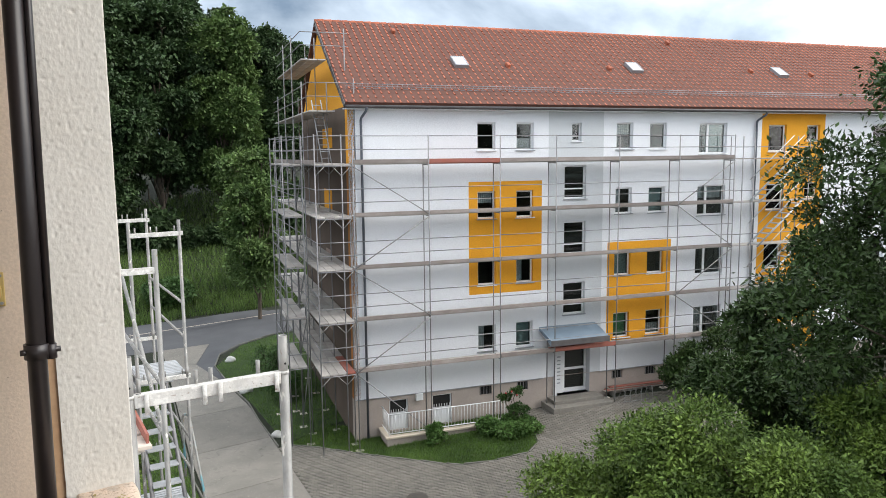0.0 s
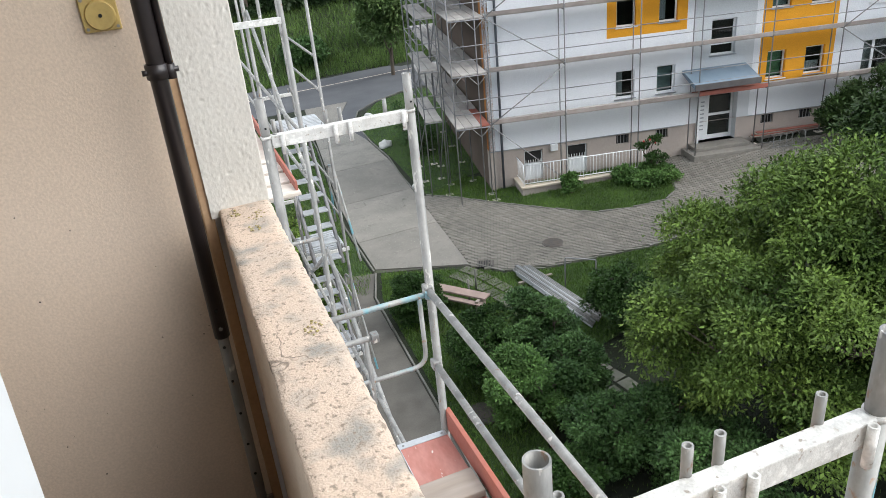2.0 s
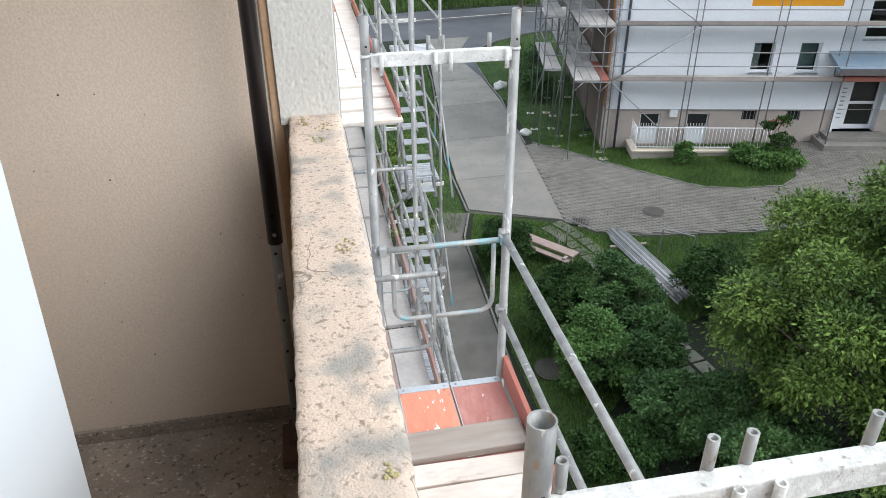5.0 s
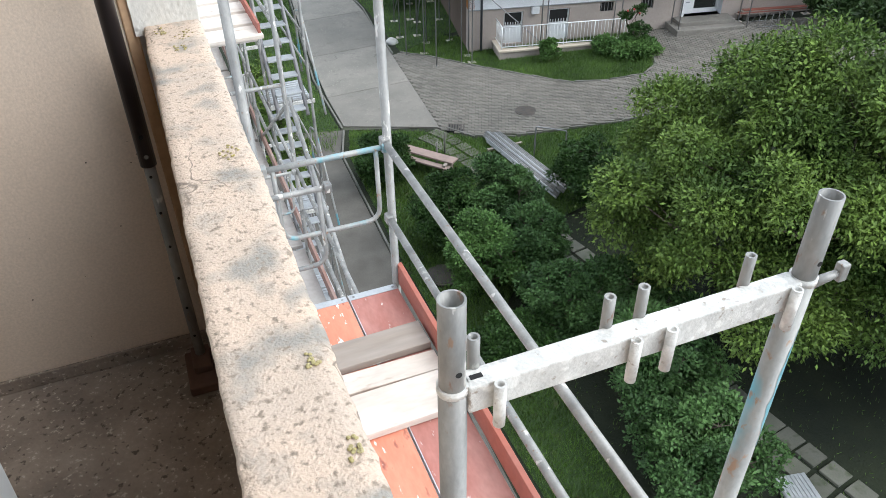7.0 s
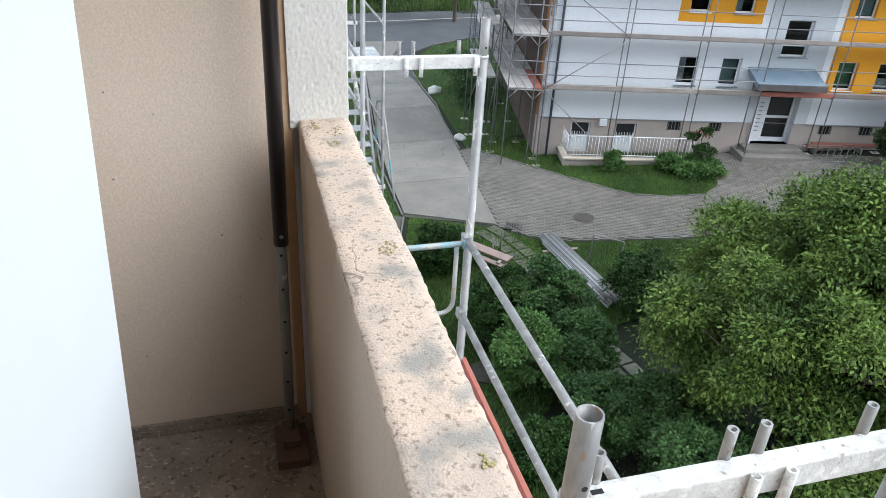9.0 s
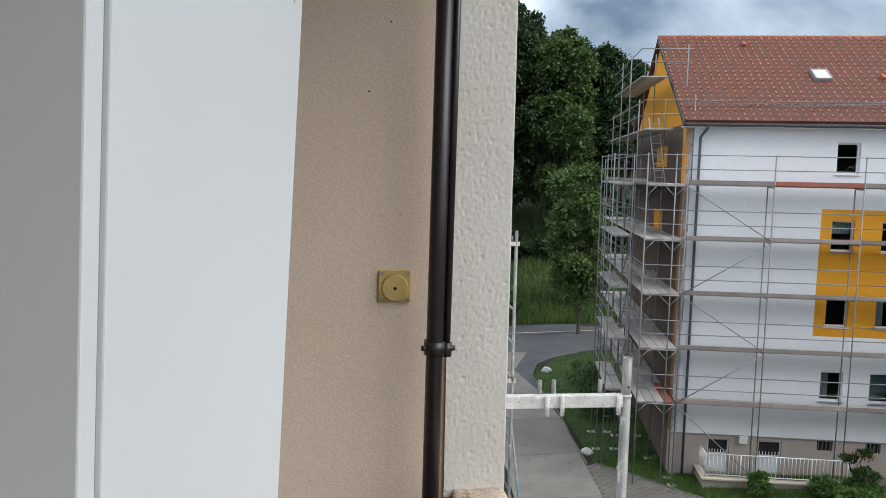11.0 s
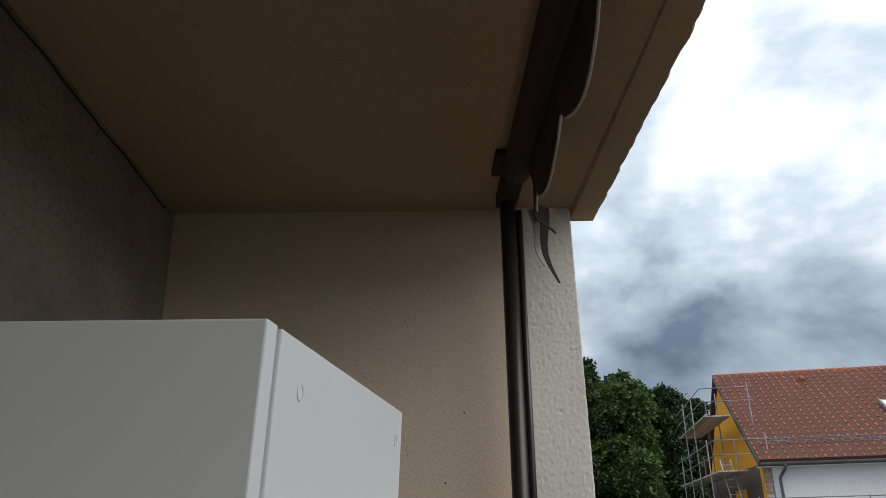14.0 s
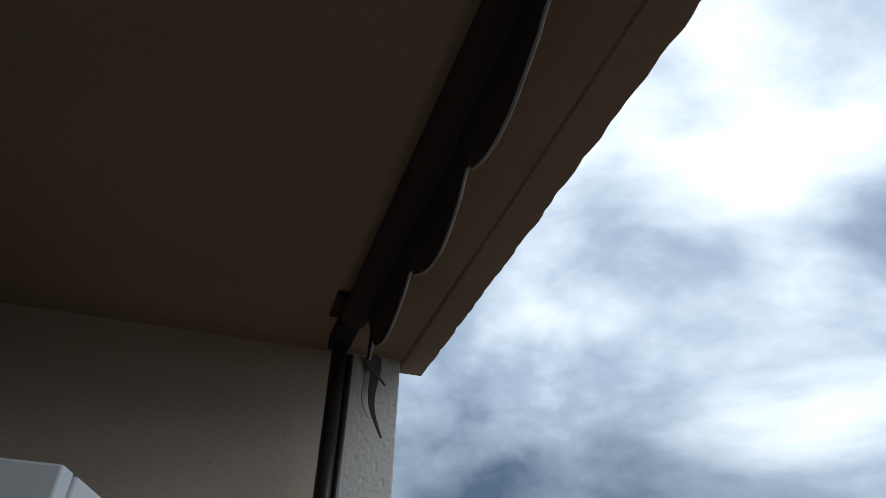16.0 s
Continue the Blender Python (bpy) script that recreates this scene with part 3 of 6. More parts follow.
solid("wall_below", box(0.10, 0.31, -6.0, WALLY + 0.02, -1.2, 8.6), M_RENDER, "plain rendered outside wall below the loggia", "wall", kind="structure")
solid("floor", box(-0.66, PX0, -2.6, WALLY, 8.8, FLOOR), M_FLOOR, "stained brown-grey concrete floor of the loggia", "floor", kind="structure")
solid("baseboard", box(-0.66, 0.15, WALLY - 0.012, WALLY - 0.002, FLOOR, FLOOR + 0.045, 0.004), M_FLOOR, "low cement skirting along the side wall", "baseboard", kind="structure")
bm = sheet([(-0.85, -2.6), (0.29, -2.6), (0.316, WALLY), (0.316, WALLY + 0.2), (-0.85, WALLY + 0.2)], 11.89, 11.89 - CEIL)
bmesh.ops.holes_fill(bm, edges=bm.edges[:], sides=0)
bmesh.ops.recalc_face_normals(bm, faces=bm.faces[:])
solid("ceiling", bm, M_CEIL, "brown loggia ceiling with its dimness put into the colour", "ceiling", kind="structure")


def lip(x0, x1, z0, z1, seed):
    bm = bmesh.new()
    rows = []
    n = 200
    for i in range(n + 1):
        y = -2.6 + (WALLY + 0.06 + 2.6) * i / n
        k_ = max(0.0, WALLY - y) * 0.016
        d = noise.noise(Vector((y * 22, seed, 0))) * 0.006 + noise.noise(Vector((y * 70, seed, 3))) * 0.003
        rows.append([bm.verts.new(c) for c in ((x0 - k_, y, z0 + 0.012), (x0 + 0.006 - k_, y, z0), (x1 - 0.006 + d - k_, y, z0 + d * 0.4), (x1 + d - k_, y, z0 + 0.01), (x1 + d - k_, y, z1))])
    for u, v in zip(rows, rows[1:]):
        for j in range(4):
            bm.faces.new((u[j], u[j + 1], v[j + 1], v[j]))
    bm.faces.new(rows[-1])
    bmesh.ops.recalc_face_normals(bm, faces=bm.faces[:])
    return bm


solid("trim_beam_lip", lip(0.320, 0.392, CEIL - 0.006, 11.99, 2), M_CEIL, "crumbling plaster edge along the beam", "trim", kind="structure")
# the slab above and the rest of the house, closed
solid("roof_slab", box(-8.0, 0.33, -6.0, 22.0, 12.04, 12.5), M_RENDER, "plain slab above the loggia", "ceiling", kind="structure")
solid("wall_house_far", box(-8.0, -7.8, -6.0, 22.0, -1.2, 12.4), M_RENDER, "plain far wall of the house", "wall", kind="structure")

# clamp pole of an awning, floor to ceiling
PXC, PYC = 0.127, 1.612
# the pole leans a little towards the opening
pl = thing("awning_pole", "dark brown awning clamp pole with a grey telescopic foot", "pole",
           m=Matrix.Translation((PXC, PYC, 9.8)) @ Matrix.Rotation(radians(0.65), 4, "Y") @ Matrix.Translation((-PXC, -PYC, -9.8)))
part("upper_tube", tube((PXC, PYC, 9.706), (PXC, PYC, CEIL), 0.0185, n=20), M_POLE, pl, "dark brown lacquered tube")
bm = bmesh.new()
add_open_tube(bm, (PXC, PYC, FLOOR + 0.03), (PXC, PYC, 9.72), 0.0135, 0.002, 16)
foot = part("lower_tube", bm, M_STEEL, pl, "grey steel tube with peg holes")
for k in range(6):
    bm = tube((PXC - 0.002, PYC - 0.0150, 9.68 - k * 0.1), (PXC - 0.002, PYC - 0.0120, 9.68 - k * 0.1), 0.0035, n=10)
    part("peg_hole", bm, M_DARK, foot)
part("base_plate", box(PXC - 0.045, PXC + 0.045, PYC - 0.11, PYC + 0.04, FLOOR, FLOOR + 0.03, 0.004), M_FOOT, pl, "dark brown wooden foot block")
part("foot_block", box(PXC - 0.025, PXC + 0.025, PYC - 0.06, PYC + 0.03, FLOOR + 0.03, FLOOR + 0.055, 0.004), M_FOOT, pl)
part("crank_rod", tube((0.1525, PYC - 0.002, 10.34), (0.1525, PYC - 0.002, 11.49), 0.0075, n=12), M_POLE, pl, "thin dark rod")
bm = bmesh.new()
add_open_tube(bm, (PXC, PYC, 10.335), (PXC, PYC, 10.365), 0.0235, 0.006, 20)
add_tube(bm, (PXC + 0.018, PYC - 0.004, 10.350), (PXC + 0.043, PYC - 0.004, 10.350), 0.006, n=8)
add_tube(bm, (0.1525, PYC - 0.002, 10.332), (0.1525, PYC - 0.002, 10.362), 0.011, n=12)
add_tube(bm, (PXC - 0.030, PYC - 0.008, 10.350), (PXC - 0.018, PYC - 0.008, 10.350), 0.006, n=8)
part("clamp", bm, M_POLE, pl, "dark clamp ring with bolts")
for z in (9.735, 9.785):
    part("screw", tube((PXC, PYC - 0.0205, z), (PXC, PYC - 0.017, z), 0.005, n=8), M_STEEL if z < 9.75 else M_DARK, pl)

# awning cassette with a scalloped, torn valance
aw = thing("awning", "rolled brown canvas awning with a torn scalloped valance under the beam", "awning")
part("roller", tube((0.145, -2.5, CEIL - 0.035), (0.145, 1.44, CEIL - 0.035), 0.030, n=14), M_CANVAS, aw)
part("bracket", add_box(box(0.100, 0.150, 1.40, 1.505, CEIL - 0.014, CEIL, 0.003), 0.122, 0.17, 1.5052, 1.64, CEIL - 0.03, CEIL, 0.003), M_CANVAS, aw, "dark brown end bracket")
bm, bp = bmesh.new(), bmesh.new()
rows, edge = [], []
n, y0, y1, per = 260, -2.5, 1.40, 0.283
for i in range(n + 1):
    y = y0 + (y1 - y0) * i / n
    ph = ((1.335 - y) / per + 0.91) % 1.0
    # one long sagging curve and a small round nick in each scallop
    s = 0.034 * math.sin(math.pi * min(ph / 0.82, 1.0)) - (0.020 * math.sin(math.pi * (ph - 0.82) / 0.18) if ph > 0.82 else 0)
    zb = CEIL - 0.150 - s
    x = 0.176 + 0.005 * math.sin(y * 9) - 0.022 * max(0.0, 1.6 - y)
    rows.append([bm.verts.new((0.158, y, CEIL - 0.01)), bm.verts.new((x + 0.004 * math.sin(y * 23), y, CEIL - 0.08)), bm.verts.new((x, y, zb))])
    edge.append(Vector((x + 0.001, y, zb)))
for u, v in zip(rows, rows[1:]):
    for j in (0, 1):
        f = bm.faces.new((u[j], u[j + 1], v[j + 1], v[j]))
        f.smooth = True
add_path_tube(bp, edge, 0.0024, 6)
part("valance", bm, M_CANVAS, aw, "brown canvas valance with scalloped hem").modifiers.new("thickness", "SOLIDIFY").thickness = 0.002
part("hem_piping", bp, M_PIPING, aw, "frayed white hem piping")
for k, (dx, l) in enumerate(((0.0, 0.16), (0.014, 0.22), (0.006, 0.1))):
    bm = bmesh.new()
    q = []
    for i in range(9):
        t = i / 8
        c = Vector((0.168 + dx + 0.018 * t * t + 0.006 * math.sin(6 * t + k), 1.40 - 0.01 * k - 0.02 * t * k, CEIL - 0.14 - 0.75 * l * t))
        wd = 0.010 * (1 - t) + 0.002
        q.append((bm.verts.new(c + Vector((-wd, 0, 0))), bm.verts.new(c + Vector((wd, 0.004, 0)))))
    for a, c in zip(q, q[1:]):
        bm.faces.new((a[0], a[1], c[1], c[0]))
    part("torn_strip", bm, M_PIPING if k == 0 else M_CANVAS, aw, "torn hanging strip of cloth").modifiers.new("thickness", "SOLIDIFY").thickness = 0.002

# small square plate on the side wall
wp = thing("wall_plate", "small square ochre plate screwed to the side wall", "wall plate")
part("plate", box(0.014, 0.087, WALLY - 0.008, WALLY, 10.430, 10.502, 0.002), M_BRASS, wp)
bm = bmesh.new()
add_tube(bm, (0.051, WALLY - 0.008, 10.462), (0.051, WALLY - 0.014, 10.462), 0.031, 0.028, n=28)
part("boss", bm, M_BRASS, wp)
part("boss_hole", tube((0.051, WALLY - 0.0145, 10.462), (0.051, WALLY - 0.0152, 10.462), 0.004, n=10), M_DARK, wp)
for x, z in ((0.021, 10.437), (0.080, 10.437), (0.021, 10.495), (0.080, 10.495)):
    part("screw", tube((x, WALLY - 0.008, z), (x, WALLY - 0.0095, z), 0.0035, n=8), M_STEEL, wp)

# tall white cabinet
CABM = Matrix.Translation((-0.247, 0.480, FLOOR - 0.004)) @ Matrix.Rotation(radians(-10.1), 4, "Z") @ Matrix.Rotation(radians(3.0), 4, "Y")
cab = thing("tall_cabinet", "tall white board cabinet standing on the loggia floor", "cabinet", m=CABM)
H = 1.878
part("side_panel", box(-0.017, 0.0, 0.024, 0.389, 0.0, H, 0.0015), M_WHITE, cab)
part("side_panel", box(-0.33, -0.313, 0.024, 0.389, 0.0, H, 0.0015), M_WHITE, cab)
part("top_panel", box(-0.3128, -0.0172, 0.024, 0.387, H - 0.018, H - 0.001, 0.0015), M_WHITE, cab)
part("back_panel", box(-0.3128, -0.0172, 0.369, 0.377, 0.02, H - 0.019), M_WHITE, cab)
part("door", box(-0.33, 0.0, 0.0, 0.017, 0.03, H, 0.0015), M_WHITE, cab, "plain white board door")
# grey filler gives the open groove behind the door its shade
part("door_seal", box(-0.31, -0.004, 0.0172, 0.0238, 0.03, H - 0.004), M_GROOVE, cab, "grey strip standing in for the shade of the gap")
part("plinth", box(-0.3128, -0.0172, 0.04, 0.36, 0.0, 0.06), M_WHITE, cab)
for y in (0.065, 0.359):
    bm = bmesh.new()
    add_open_tube(bm, (0.0, y, H - 0.032), (0.0008, y, H - 0.032), 0.006, 0.001, 18)
    part("cover_cap", bm, M_WHITE, cab)

# crack and holes in plaster
bm = bmesh.new()
pts = []
for i in range(40):
    y = -0.4 + 2.05 * i / 39
    pts.append(Vector((-0.658, y, 11.525 + 0.012 * noise.noise(Vector((y * 9, 2, 7))))))
add_path_tube(bm, pts, 0.0022, 5)
solid("trim_crack", bm, M_DARK, "thin dark crack where wall meets ceiling", "crack", kind="structure")
g = random.Random(8)
bm = bmesh.new()
for i in range(70):
    x, z = -0.6 + 0.7 * g.random(), 9.15 + 2.55 * g.random()
    bmesh.ops.create_icosphere(bm, subdivisions=1, radius=0.0011 + 0.0018 * g.random() ** 3, matrix=Matrix.Translation((x, WALLY, z)) @ Matrix.Diagonal((1, 0.3, 1, 1)))
solid("trim_plaster_holes", bm, M_DARK, "tiny holes in the painted side wall", "holes", kind="structure")

# ---- the scaffold along this house ----
SXI, SXO, SR = 0.519, 1.232, 0.0242
sc = thing("scaffold", "galvanised tube scaffold with red plank decks along the house front", "scaffold")


def hooked_pin(x, y, z0, z1):
    bm = bmesh.new()
    add_open_tube(bm, (x, y, z0), (x, y, z1), 0.0105, 0.004, 12)
    bmesh.ops.create_circle(bm, cap_ends=True, radius=0.007, segments=10, matrix=Matrix.Translation((x, y, z1 - 0.02)))
    return bm


def top_frame(y, near):
    for x in (SXI, SXO):
        st = part("standard", tube((x, y, ground_z(x, y) + 0.05), (x, y, 9.682), SR, n=20), M_STEELBLUE if (near and x > 1) else M_STEEL, sc, "grey steel standard with old paint")
        bm = bmesh.new()
        add_open_tube(bm, (x, y, 9.60), (x, y, 9.862), 0.0222, 0.0035, 22)
        part("spigot", bm, M_STEEL, st)
        bm = bmesh.new()
        add_open_tube(bm, (x, y, 9.672), (x, y, 9.686), 0.0262, 0.004, 22)
        part("collar", bm, M_STEELPAINT, st)
        part("pin_hole", tube((x + 0.002, y - 0.0228, 9.725), (x + 0.002, y - 0.021, 9.725), 0.0055, n=10), M_DARK, st)
    tr = part("transom", box(SXI + 0.02, SXO - 0.02, y - 0.021, y + 0.021, 9.626, 9.686, 0.004), M_STEELPAINT, sc, "plaster-splashed box transom")
    for x, front in ((0.566, 0), (0.588, 1), (0.817, 0), (0.885, 0), (0.842, 1), (0.914, 1), (1.112, 0), (1.186, 1)):
        if front:
            part("lock_pin", hooked_pin(x, y - 0.033, 9.595, 9.69), M_STEELPAINT, tr)
        else:
            part("lock_pin", hooked_pin(x, y + 0.024, 9.66, 9.75), M_STEEL, tr)
    part("slot_hole", box(SXI + 0.030, SXI + 0.052, y - 0.005, y + 0.005, 9.6862, 9.6868), M_DARK, tr)


top_frame(0.725, True)
top_frame(3.37, False)
# old blue paint left on the near outer standard
bm = bmesh.new()
prev = None
for i in range(37):
    z = 9.20 + 0.36 * i / 36
    half = 0.85 * math.sin(math.pi * (i + 0.5) / 37) ** 0.5 + 0.35 * noise.noise(Vector((z * 22, 1, 4)))
    mid_a = -0.75 + 0.25 * noise.noise(Vector((z * 9, 7, 2)))
    row = [bm.verts.new((SXO + math.cos(mid_a + half * q) * (SR + 0.0005), 0.725 + math.sin(mid_a + half * q) * (SR + 0.0005), z)) for q in (-1, -0.6, -0.2, 0.2, 0.6, 1)]
    if prev:
        for a, b in zip(zip(prev, prev[1:]), zip(row, row[1:])):
            bm.faces.new((a[0], a[1], b[1], b[0])).smooth = True
    prev = row
part("paint_patch", bm, M_BLUEPAINT, sc, "worn light blue paint on the standard")
# wedge coupling on the near outer standard
bm = bmesh.new()
add_tube(bm, (SXO + 0.02, 0.72, 9.66), (SXO + 0.095, 0.715, 9.675), 0.011, 0.007, 10)
add_box(bm, SXO + 0.075, SXO + 0.095, 0.705, 0.725, 9.655, 9.695, 0.003)
part("wedge_coupling", bm, M_STEEL, sc)

for z in (8.675, 8.18):
    pole("guard_rail", (SXO - 0.02, 0.74, z), (SXO - 0.02, 3.36, z), 0.0205, M_STEEL, sc, "galvanised guard rail", n=16)
    for y in (0.735, 3.355):
        part("rail_wedge", box(SXO - 0.045, SXO + 0.005, y - 0.03, y + 0.03, z - 0.03, z + 0.03, 0.008), M_STEEL, sc)
for z in (8.675, 8.18):
    pole("guard_rail", (SXO - 0.02, -2.0, z), (SXO - 0.02, 0.70, z), 0.0205, M_STEEL, sc, "galvanised guard rail", n=16)


def end_guard(y, x0, x1, zt, zb):
    """A bent end guard: a straight top tube and a hanging loop."""
    bm = bmesh.new()
    add_tube(bm, (x0, y, zt), (x1, y, zt), 0.0165, n=14)
    add_path_tube(bm, rounded([(x1 - 0.05, y, zt), (x1 - 0.05, y, zb), (x0 + 0.05, y, zb), (x0 + 0.05, y, zt)], 0.09, 6), 0.0135, 12)
    for x in (x0, x1):
        add_box(bm, x - 0.02, x + 0.02, y - 0.025, y + 0.025, zt - 0.025, zt + 0.025, 0.006)
    return bm


part("end_guard", end_guard(3.33, SXI + 0.03, SXO - 0.03, 8.66, 8.21), M_STEELBLUE, sc, "bent steel end guard")
part("end_guard", end_guard(3.20, 0.36, 0.845, 8.57, 8.095), M_STEEL, sc, "bent steel end guard")

# decks of the top lift
def deck_plank(x0, x1, y0, y1, z, material, parent, label, ends=True):
    p = part("deck_plank", box(x0, x1, y0, y1, z - 0.045, z, 0.004), material, parent, label)
    if ends:
        for y in (y0 + 0.002, y1 - 0.052):
            e = part("end_strip", box(x0 + 0.002, x1 - 0.002, y, y + 0.05, z, z + 0.003, 0.001), M_ALU, p, "aluminium end strip")
            for x in (x0 + 0.03, x1 - 0.03):
                part_hole = tube((x, y + 0.025, z + 0.003), (x, y + 0.025, z + 0.0045), 0.008, n=8)
                part("rivet", part_hole, M_STEEL, p)
    part("side_rail", box(x0 - 0.001, x0 + 0.004, y0, y1, z - 0.07, z + 0.004), M_ALU, p)
    return p


DZ = 7.69
deck_plank(0.600, 0.905, 0.76, 3.36, DZ, M_REDDECK, sc, "bright red painted deck plank")
deck_plank(0.915, 1.222, 0.76, 3.36, DZ, M_REDDARK, sc, "dark red wet deck plank with paint splashes")
deck_plank(0.600, 0.905, -2.0, 0.72, DZ, M_REDDECK, sc, "bright red painted deck plank")
deck_plank(0.915, 1.222, -2.0, 0.72, DZ, M_REDDARK, sc, "dark red wet deck plank with paint splashes")
part("console_bracket", box(0.50, 0.60, 0.0, 3.36, DZ - 0.05, DZ - 0.004, 0.004), M_WHITEPLANK, sc, "splashed edge board")
part("toe_board", box(SXO + 0.006, SXO + 0.036, 0.75, 3.36, DZ + 0.005, DZ + 0.155, 0.004), M_REDTOE, sc, "red toe board")
part("toe_board", box(SXO + 0.006, SXO + 0.036, -2.0, 0.70, DZ + 0.005, DZ + 0.155, 0.004), M_REDTOE, sc, "red toe board")
for k, (y0, y1, m, lab, h) in enumerate(((2.735, 2.93, M_GREYPLANK, "dark weathered loose board lying across the scaffold deck", 0.05), (2.555, 2.70, M_WHITEPLANK, "whitewashed loose board lying across the scaffold deck", 0.035), (2.265, 2.535, M_WHITEPLANK, "wide whitewashed loose board lying across the scaffold deck", 0.045))):
    ob = solid("loose_board", box(-0.33, 0.33, -(y1 - y0) / 2, (y1 - y0) / 2, 0, h, 0.005), m, lab, "board", "loose boards on the deck")
    ob.matrix_basis = pose(0.885, (y0 + y1) / 2, DZ + 0.0045, 0, 0, (1.0, -0.6, 0.8)[k])

# the lower and farther bays
BAYS = [3.37, 6.75, 9.5, 12.2, 14.9, 17.6]
for i, y in enumerate(BAYS[1:]):
    for x in (SXI, SXO):
        pole("standard", (x, y, -0.85), (x, y, 9.93), SR, M_STEEL, sc, n=10)
for z in (5.69, 3.69, 1.69):
    for y in BAYS + [0.725]:
        pole("transom", (SXI, y, z - 0.06), (SXO, y, z - 0.06), 0.022, M_STEEL, sc)
for y in BAYS[1:]:
    part("transom", box(SXI, SXO, y - 0.02, y + 0.02, 9.72, 9.775), M_STEELPAINT, sc)
    pole("transom", (SXI, y, DZ - 0.07), (SXO, y, DZ - 0.07), 0.022, M_STEEL, sc)
for y0, y1 in zip(BAYS, BAYS[1:]):
    if y0 > 5:
        for z in (8.675, 8.18):
            pole("guard_rail", (SXO + 0.01, y0, z), (SXO + 0.01, y1, z), 0.02, M_STEEL, sc)
    for z in (6.68, 6.18, 4.68, 4.18):
        pole("guard_rail", (SXO + 0.01, y0, z), (SXO + 0.01, y1, z), 0.02, M_STEEL, sc)
    for z in (5.69, 3.69):
        for x0, x1, m in ((0.56, 0.87, M_WHITEPLANK if y0 > 4 else M_PINK), (0.88, 1.19, M_DECK)):
            part("deck_plank", box(x0, x1, y0 + 0.04, y1 - 0.04, z - 0.045, z, 0.004), m, sc)
        part("toe_board", box(SXO + 0.006, SXO + 0.036, y0, y1, z, z + 0.15), M_OLDTOE, sc)
part("deck_plank", box(0.58, 0.90, 7.95, 13.9, DZ - 0.045, DZ, 0.004), M_WHITEPLANK, sc, "whitened deck plank")
part("deck_plank", box(0.91, 1.22, 7.95, 16.6, DZ - 0.045, DZ, 0.004), M_WHITEPLANK, sc, "whitened deck plank")
part("deck_plank", box(0.58, 0.90, 13.95, 16.6, DZ - 0.045, DZ, 0.004), M_REDDECK, sc, "red deck plank")
part("toe_board", box(SXO + 0.006, SXO + 0.036, 7.95, 16.6, DZ + 0.002, DZ + 0.15, 0.004), M_REDTOE, sc, "red toe board")
for k, y in enumerate((8.05, 8.5, 8.95, 9.4)):
    ob = solid("loose_board", box(-0.36, 0.36, -0.18, 0.18, 0, 0.04, 0.005), M_WHITEPLANK, "whitewashed loose board lying across the farther deck", "board", "loose boards on the deck")
    ob.matrix_basis = pose(0.92, y, DZ + 0.001, 0, 0, (1, -1, 0.5, -0.4)[k])
for y in (6.75, 9.5):
    part("end_guard", end_guard(y - 0.05, SXI + 0.03, SXO - 0.03, 6.68, 6.2), M_STEELBLUE, sc, "bent steel end guard")

# aluminium stair tower outside the scaffold
stt = thing("stair_tower", "aluminium scaffold stair tower with narrow flights and landings", "scaffold stair")
TX0, TX1 = 1.56, 2.215
for x in (TX0, TX1):
    for y in (10.58, 13.2):
        st = part("standard", tube((x, y, -0.85), (x, y, 9.87), 0.0242, n=12), M_STEEL, stt)
        part("spigot_joint", tube((x, y, 7.62), (x, y, 7.76), 0.028, n=12), M_STEEL, st)
for y in (10.58, 13.2):
    for z in (9.65, 7.6, 5.6, 3.6):
        tr = part("transom", box(TX0, TX1 + 0.05, y - 0.022, y + 0.022, z, z + 0.06, 0.004), M_STEELPAINT, stt)
        for x in (TX0 + 0.08, TX0 + 0.28, TX0 + 0.36, TX1 - 0.06):
            part("lock_pin", tube((x, y, z + 0.06), (x, y, z + 0.14), 0.011, n=8), M_STEEL, tr)
